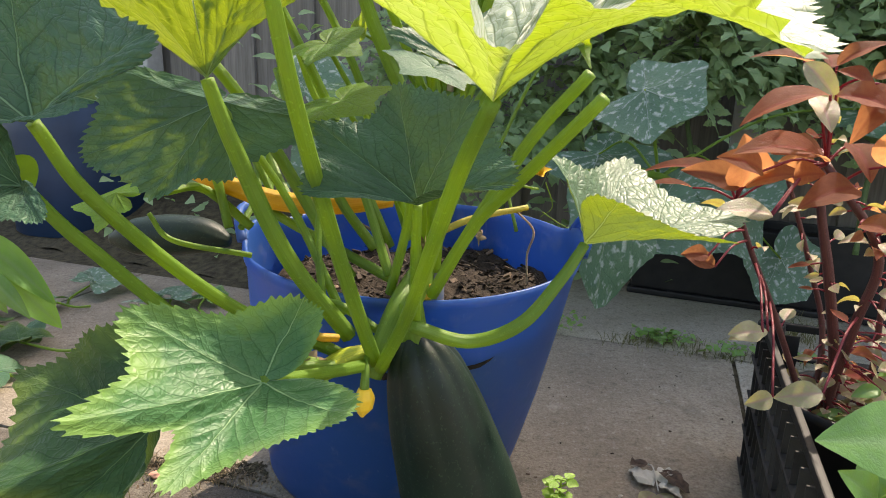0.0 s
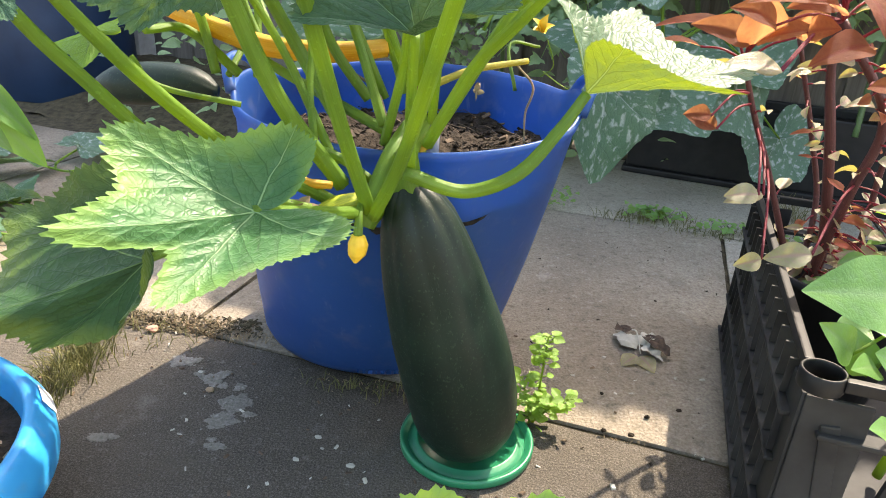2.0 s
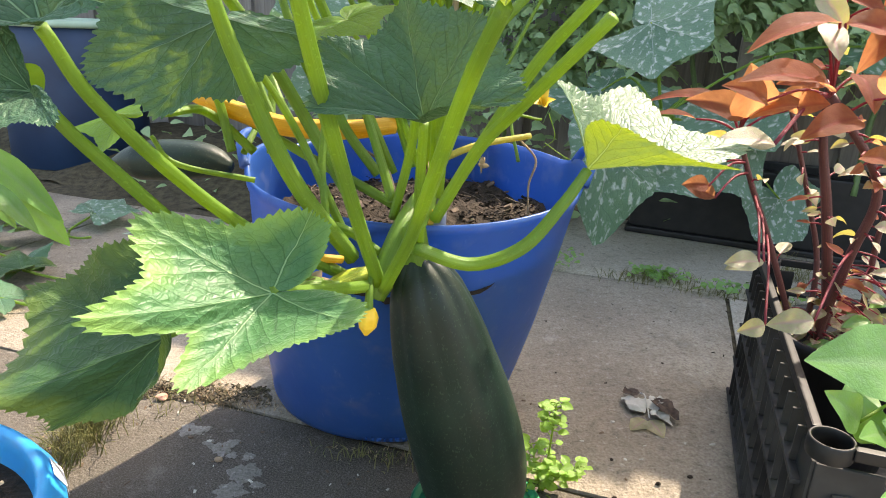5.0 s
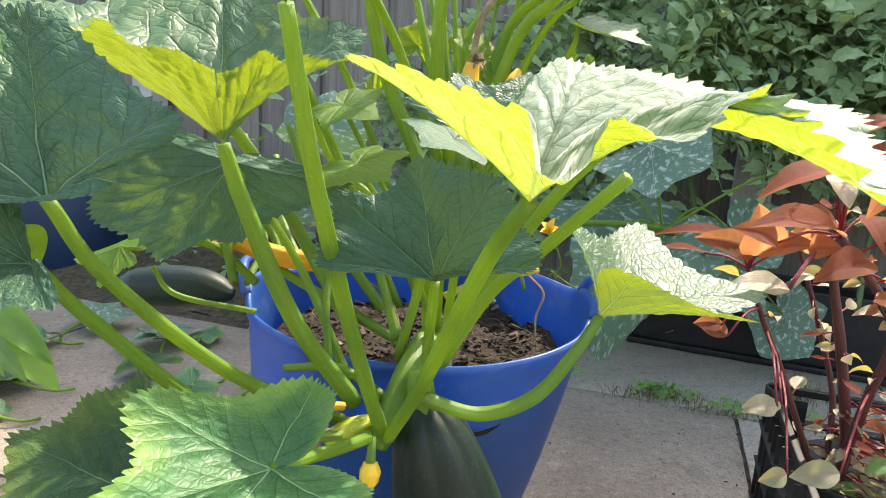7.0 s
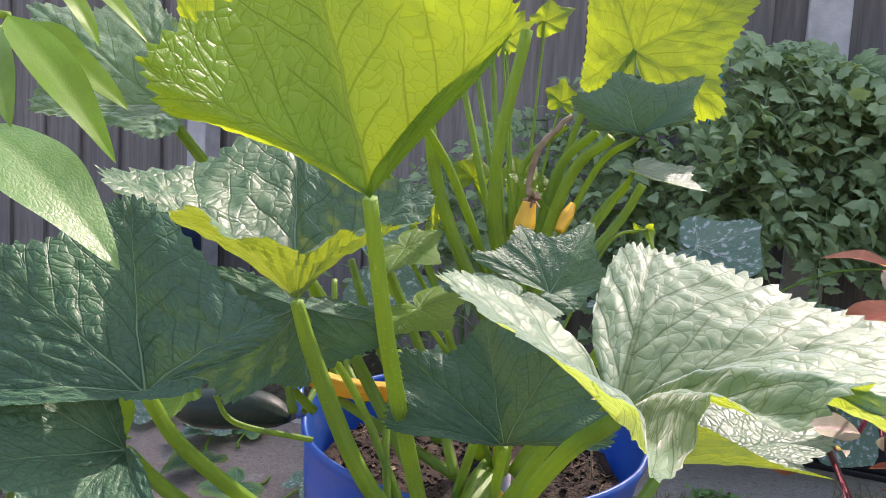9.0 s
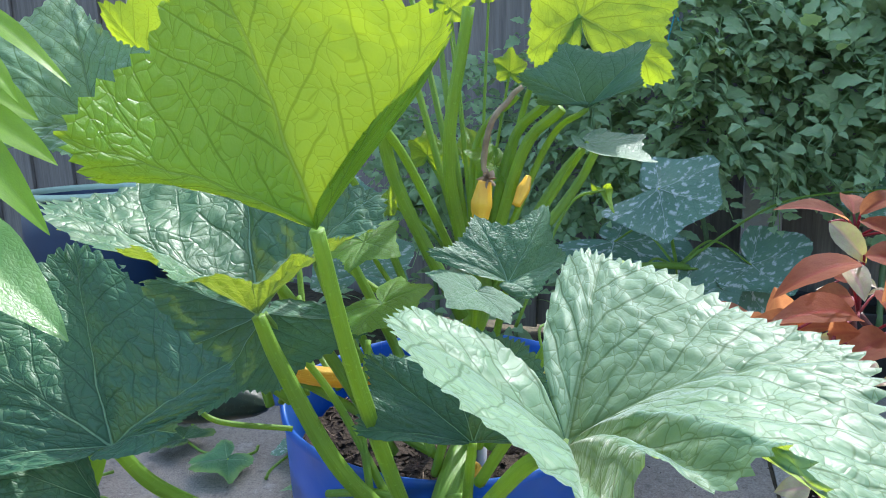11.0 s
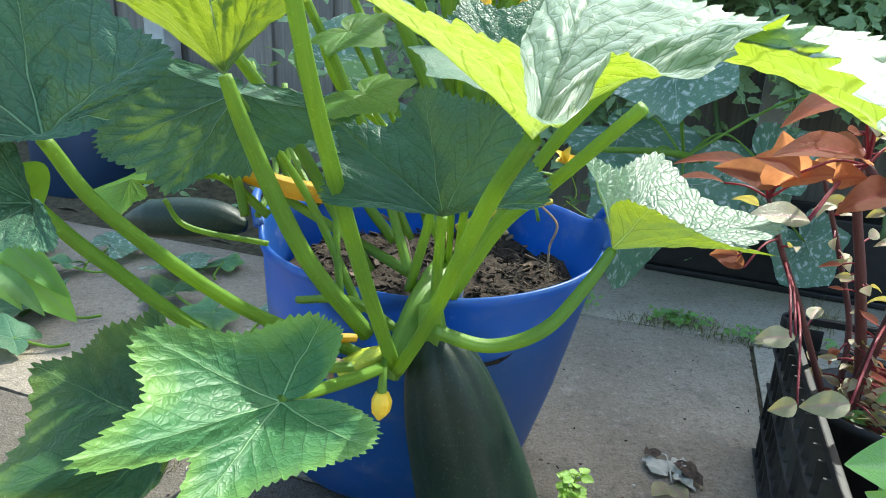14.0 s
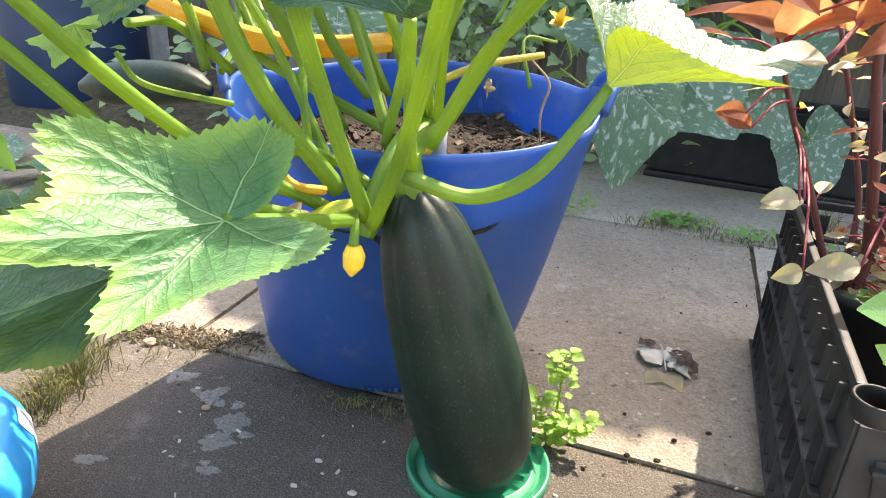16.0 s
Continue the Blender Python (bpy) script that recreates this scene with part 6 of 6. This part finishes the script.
lily = thing("lanceolate_plant", (-0.50, 0.60, 0.0), "narrow-leaved plant with long blue-green blades", "plant")
LBASE = (-0.50, 0.60, 0.0)
part("stem", build("stem", tube([LBASE, (-0.49, 0.60, 0.25), (-0.47, 0.60, 0.42)], (0.006, 0.004), 12, 8), M_PETIOLE), lily)
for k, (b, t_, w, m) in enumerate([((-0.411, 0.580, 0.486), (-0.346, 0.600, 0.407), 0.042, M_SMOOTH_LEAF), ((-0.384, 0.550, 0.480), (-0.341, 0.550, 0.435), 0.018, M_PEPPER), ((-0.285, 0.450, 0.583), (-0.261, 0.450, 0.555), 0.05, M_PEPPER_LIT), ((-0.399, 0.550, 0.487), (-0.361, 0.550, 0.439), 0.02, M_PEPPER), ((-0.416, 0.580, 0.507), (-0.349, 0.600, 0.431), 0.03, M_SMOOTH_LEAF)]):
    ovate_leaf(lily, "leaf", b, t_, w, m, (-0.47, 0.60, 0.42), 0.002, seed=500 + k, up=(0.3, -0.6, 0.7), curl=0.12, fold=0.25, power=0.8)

# bright blue bowl with leaf litter
BC = (-0.585, 0.475)
bowl = thing("planter_bowl", (*BC, 0), "glossy bright blue plastic bowl planter full of dry litter", "planter")
part("body", build("body", lathe([(0.0, 0.004), (0.13, 0.0), (0.160, 0.012), (0.205, 0.045), (0.228, 0.085), (0.228, 0.112), (0.214, 0.136), (0.206, 0.139), (0.200, 0.134), (0.202, 0.112), (0.185, 0.07), (0.0, 0.05)], 80, None, BC), M_BOWL), bowl)
rng = np.random.RandomState(9)
lit = []
for k in range(150):
    a, r = rng.uniform(0, 6.28), 0.18 * math.sqrt(rng.rand())
    p = vec((BC[0] + r * math.cos(a), BC[1] + r * math.sin(a), 0.10 + 0.02 * rng.rand()))
    d = rng.normal(size=3) * vec((1, 1, 0.3))
    d /= np.linalg.norm(d)
    lit.append(ovate(tuple(p), tuple(p + d * rng.uniform(0.02, 0.045)), rng.uniform(0.01, 0.025), up=(rng.normal() * 0.4, rng.normal() * 0.4, 0.9), curl=rng.uniform(-0.4, 0.4), fold=0.4, seed=k, n=6, m=4))
v, f, u, at = join_leaves(lit)
solo("leaf_litter", mesh_from("leaf_litter", v, f, M_DRY, u, at), "brown dry leaf litter filling the blue bowl", "litter", kind="stuff")
LAB = []
for a in np.linspace(0.62, 0.80, 9):
    for r_, z_ in ((0.2295, 0.092), (0.2292, 0.112), (0.2185, 0.1325)):
        LAB.append((BC[0] + r_ * math.cos(a), BC[1] + r_ * math.sin(a), z_))
part("label_patch", mesh_from("label_patch", LAB, [(3 * i + j, 3 * i + 3 + j, 3 * i + 4 + j, 3 * i + 1 + j) for i in range(8) for j in range(2)], M_WHITE), bowl, "white paper label")
part("soil_fill", build("soil_fill", lathe([(0.0, 0.098), (0.10, 0.100), (0.198, 0.096)], 48, None, BC), M_SOIL), bowl)

# ---- foreground: strawberry leaves ----
berry = thing("strawberry_plant", (0.08, 0.33, 0.0), "strawberry plant with bright toothed leaflets", "plant")
for k, (c, tip, w) in enumerate([((0.037, 0.400, 0.195), (0.040, 0.415, 0.236), 0.030), ((0.114, 0.380, 0.218), (0.115, 0.395, 0.257), 0.040), ((0.011, 0.390, 0.187), (0.005, 0.400, 0.223), 0.02), ((0.156, 0.380, 0.218), (0.159, 0.390, 0.236), 0.03)]):
    c_, t_ = vec(c), vec(tip)
    ax = t_ - c_
    e2 = np.cross(ax / np.linalg.norm(ax), vec((0, -0.75, 0.65)))
    lob = [c_ + 0.15 * ax - e2 * w * 0.8, c_ + 0.7 * ax - e2 * w, t_, c_ + 0.7 * ax + e2 * w, c_ + 0.15 * ax + e2 * w * 0.8]
    squash_leaf(berry, c, lob, M_WEED_LEAF, [(0.08, 0.33, 0.0), (0.06, 0.36, 0.12)], (0.0025, 0.002), 600 + k, na=84, nr=12, dip=0.03, teeth=0.10, sinus=0.5)

# ---- weed beside the marrow ----
weed = thing("weed", (0.158, 0.813, 0), "small bright green leafy weed in a paving joint", "weed")
rng = np.random.RandomState(15)
WT = (0.169, 0.808, 0.141)
wst = [[(0.158, 0.813, -0.01), (0.165, 0.808, 0.043), WT], [(0.160, 0.813, -0.01), (0.183, 0.798, 0.031), (0.209, 0.798, 0.049)], [(0.158, 0.811, -0.01), (0.155, 0.798, 0.018), (0.139, 0.798, 0.081)], [(0.158, 0.811, -0.01), (0.174, 0.788, -0.004), (0.159, 0.778, -0.024)]]
for w_ in wst:
    part("stem", build("stem", tube(w_, (0.0022, 0.0012), 12, 6), M_PETIOLE), weed)
for k in range(130):
    st = spline(wst[rng.choice([0, 0, 0, 1, 2])], 20)
    q = st[rng.randint(6, 20)]
    a = rng.uniform(0, 6.28)
    d = vec((math.cos(a), math.sin(a), rng.uniform(-0.2, 0.5)))
    b = q + d * 0.008
    s = rng.uniform(0.010, 0.019)
    ovate_leaf(weed, "leaf", tuple(b), tuple(b + d * s), s * 0.85, M_WEED_LEAF, tuple(q), 0.0007, seed=700 + k, up=(rng.normal() * 0.3, -0.4, 0.9), n=7, m=4, power=0.8, curl=0.05)

# ---- dead pale leaf, pebbles, grass ----
M_BROWN_DRY = simple("rotten_leaf", (0.025, 0.017, 0.012), (0.10, 0.065, 0.045), 90, 0.9, bump_by=0.8)
dead = thing("dead_leaf", (0.372, 0.99, 0), "crumpled white and brown dead sprig on the paving", "leaf")
for k, (b, t_, w, m) in enumerate([((0.352, 1.015, 0.010), (0.320, 1.058, 0.012), 0.040, M_PALE_DRY), ((0.362, 1.018, 0.012), (0.394, 1.058, 0.018), 0.030, M_PALE_DRY),
                                   ((0.363, 1.014, 0.010), (0.394, 0.984, 0.008), 0.030, M_PALE_DRY), ((0.372, 1.045, 0.018), (0.404, 0.990, 0.016), 0.034, M_BROWN_DRY), ((0.330, 1.052, 0.018), (0.352, 1.084, 0.014), 0.024, M_BROWN_DRY),
                                   ((0.350, 0.996, 0.006), (0.319, 0.965, 0.004), 0.034, M_GREY_LEAF), ((0.357, 0.996, 0.006), (0.370, 0.950, 0.004), 0.034, M_GREY_LEAF)]):
    v, f, u, at = ovate(b, t_, w, up=(0.2 * (k % 3 - 1), 0.2 * (k % 2), 1), curl=0.12 if k < 5 else 0.03, fold=0.25 if k < 5 else 0.06, seed=k, n=14, m=8, power=0.7)
    v += (0.0065 if k < 5 else 0.0008) * np.array([[noise.noise(Vector(110 * p) + Vector((q, 0, q))) for q in (0.0, 5.0, 9.0)] for p in v])
    v[:, 2] = np.maximum(v[:, 2], 0.002)
    part("blade", mesh_from("blade", v, f, m, u, at), dead)
part("leaf_stalk", build("leaf_stalk", tube([(0.358, 1.075, 0.010), (0.358, 1.045, 0.022), (0.357, 1.000, 0.008)], (0.0014, 0.0012), 10, 6), M_PALE_DRY), dead)

near_front = lambda x, y: 0.52 < y < 1.3 and (x - TUB[0]) ** 2 + (y - TUB[1]) ** 2 > 0.21 ** 2
chips((-0.15, 0.78), (0.45, 0.26), 130, 0.006, M_CHIP, 40, "brick_crumbs", "small brown crumbs and chips on the paving", lambda x, y: 0.0, near_front)
chips((0.0, 0.75), (0.45, 0.26), 60, 0.007, M_PALE_DRY, 41, "pale_chips", "small pale chips on the paving", lambda x, y: 0.0, near_front)
chips((-0.40, 0.995), (0.14, 0.03), 420, 0.006, M_EARTH, 42, "spilt_soil", "dark spilt soil along the paving joint", lambda x, y: 0.0, near_front)
chips((0.45, 1.1), (0.35, 0.4), 60, 0.005, M_SOIL, 43, "dark_crumbs", "small dark crumbs on the paving", lambda x, y: 0.0)


def blotches(spots, seed):
    """Thin crusts with rounded, lobed outlines and a few loose grains round each."""
    rng = np.random.RandomState(seed)
    pieces = []
    for x, y, sx, sy, n in spots:
        crust = [(x, y, 1.0)] + [(x + rng.normal() * sx * 0.8, y + rng.normal() * sy * 0.8, rng.uniform(0.35, 0.7)) for _ in range(3)]
        crust += [(x + rng.normal() * sx * 1.6, y + rng.normal() * sy * 1.6, rng.uniform(0.03, 0.09)) for _ in range(n // 6)]
        for c, (px, py, k) in enumerate(crust):
            m = 40 if k > 0.2 else 7
            a = np.linspace(0, 2 * math.pi, m, endpoint=False)
            ph = rng.rand(3) * 6
            r = k * (1 + 0.16 * np.sin(3 * a + ph[0]) + 0.12 * np.sin(7 * a + ph[1]) + 0.07 * np.sin(13 * a + ph[2]))
            rim = [(px + sx * q * math.cos(b), py + sy * q * math.sin(b), 0.0002) for q, b in zip(r, a)]
            top = [(px + sx * 0.86 * q * math.cos(b), py + sy * 0.86 * q * math.sin(b), 0.0010 + 0.0001 * (c % 7)) for q, b in zip(r, a)]
            v = np.array([(px, py, 0.0011 + 0.0001 * (c % 7))] + top + rim)
            pieces.append((v, [(0, 1 + q, 1 + (q + 1) % m) for q in range(m)] + [(1 + q, 1 + m + q, 1 + m + (q + 1) % m, 1 + (q + 1) % m) for q in range(m)], v[:, :2]))
    return join(*pieces)


L = [(-0.385, 0.885, 0.000), (-0.318, 0.845, 0.000), (-0.268, 0.792, 0.000), (-0.272, 0.755, 0.000), (-0.265, 0.700, 0.000), (-0.415, 0.700, 0.000)]
M_LICHEN = slab_material("pale_lichen", ((0.12, 0.113, 0.098), (0.24, 0.228, 0.20), (0.38, 0.36, 0.325)), 1.0, 0.3)
solo("lichen", build("lichen", blotches([(L[0][0], L[0][1], 0.017, 0.016, 40), (L[1][0], L[1][1], 0.017, 0.017, 40), (L[2][0], L[2][1], 0.020, 0.022, 50), (L[3][0], L[3][1], 0.022, 0.014, 40), (L[4][0], L[4][1], 0.012, 0.008, 30), (L[5][0], L[5][1], 0.016, 0.009, 30)], 3), M_LICHEN, False), "pale grey lichen patches on the paving", "lichen", kind="stuff")


def tuft(name, label, spots, seed, mat=None):
    rng = np.random.RandomState(seed)
    pieces = []
    for x, y, sx, sy, n, h in spots:
        for _ in range(n):
            p = vec((x + rng.normal() * sx, y + rng.normal() * sy, -0.01))
            a = rng.uniform(0, 6.28)
            hh = h * rng.uniform(0.4, 1.2)
            d = vec((math.cos(a), math.sin(a), 0)) * hh * rng.uniform(0.2, 0.9)
            pieces.append(tube([tuple(p), tuple(p + d * 0.4 + vec((0, 0, hh * 0.65))), tuple(p + d + vec((0, 0, hh * rng.uniform(0.7, 1.1))))], (0.0008, 0.0007, 0.0002), 5, 4))
    return solo(name, build(name, join(*pieces), mat or M_GRASS), label, "grass", kind="stuff")


tuft("grass_tuft", "dry green-brown grass tuft in the joint", [(-0.530, 0.86, 0.020, 0.035, 260, 0.06), (-0.528, 0.79, 0.014, 0.03, 130, 0.055), (-0.48, 0.95, 0.05, 0.03, 60, 0.03)], 51)
tuft("dry_roots", "matted brown dry roots along the paving joint", [(-0.47, 1.015, 0.05, 0.015, 200, 0.016), (-0.39, 0.995, 0.05, 0.012, 200, 0.016), (-0.31, 0.975, 0.04, 0.010, 160, 0.014), (-0.10, 0.862, 0.05, 0.012, 70, 0.012), (0.30, 0.785, 0.08, 0.004, 60, 0.006)], 57, M_DRY)
tuft("joint_grass", "thin grass along the paving joints", [(-0.09, 0.845, 0.05, 0.012, 60, 0.030), (0.53, 1.68, 0.07, 0.015, 160, 0.035), (0.72, 1.61, 0.10, 0.02, 160, 0.030), (0.90, 1.74, 0.03, 0.03, 80, 0.07)], 52)

# ---- brick chip, shell bits and dark crumbs on the paving ----
for k, (x, y, w, h, m, nm, lab) in enumerate([
        (-0.466, 0.964, 0.022, 0.010, simple("brick_red", (0.42, 0.20, 0.14), (0.56, 0.30, 0.21), 60, 0.9), "brick_chip", "small chip of red brick on the paving"),
        (-0.132, 0.733, 0.009, 0.004, M_PALE_DRY, "shell_bit", "pale bit of shell on the paving"), (-0.079, 0.684, 0.012, 0.004, M_PALE_DRY, "shell_bit", "pale bit of shell on the paving"),
        (-0.151, 0.687, 0.009, 0.004, M_PALE_DRY, "shell_bit", "pale bit of shell on the paving"), (-0.343, 0.858, 0.007, 0.004, M_PALE_DRY, "shell_bit", "pale bit of shell on the paving"),
        (-0.312, 0.815, 0.014, 0.006, M_DRY, "leaf_bit", "brown curled bit of dry leaf"),
        (0.332, 0.834, 0.008, 0.006, M_SOIL, "soil_lump", "dark lump of soil on the paving"), (0.384, 0.856, 0.008, 0.006, M_SOIL, "soil_lump", "dark lump of soil on the paving"), (0.274, 0.884, 0.006, 0.005, M_SOIL, "soil_lump", "dark lump of soil on the paving"),
        (0.262, 0.795, 0.008, 0.006, M_SOIL, "soil_lump", "dark lump of soil on the paving"), (0.30, 0.790, 0.010, 0.006, M_SOIL, "soil_lump", "dark lump of soil on the paving")]):
    bm = bmesh.new()
    bmesh.ops.create_icosphere(bm, subdivisions=2, radius=0.5)
    for vt in bm.verts:
        q = 1 + 0.45 * noise.noise(vt.co * 3.1 + Vector((k * 7.0, 0, 0)))
        vt.co = Vector((x + vt.co.x * q * w, y + vt.co.y * q * w * 0.75, max(-0.001, h * 0.45 + vt.co.z * q * h)))
    me = bpy.data.meshes.new(nm)
    bm.to_mesh(me)
    bm.free()
    me.materials.append(m)
    solo(nm, me, lab, "debris")
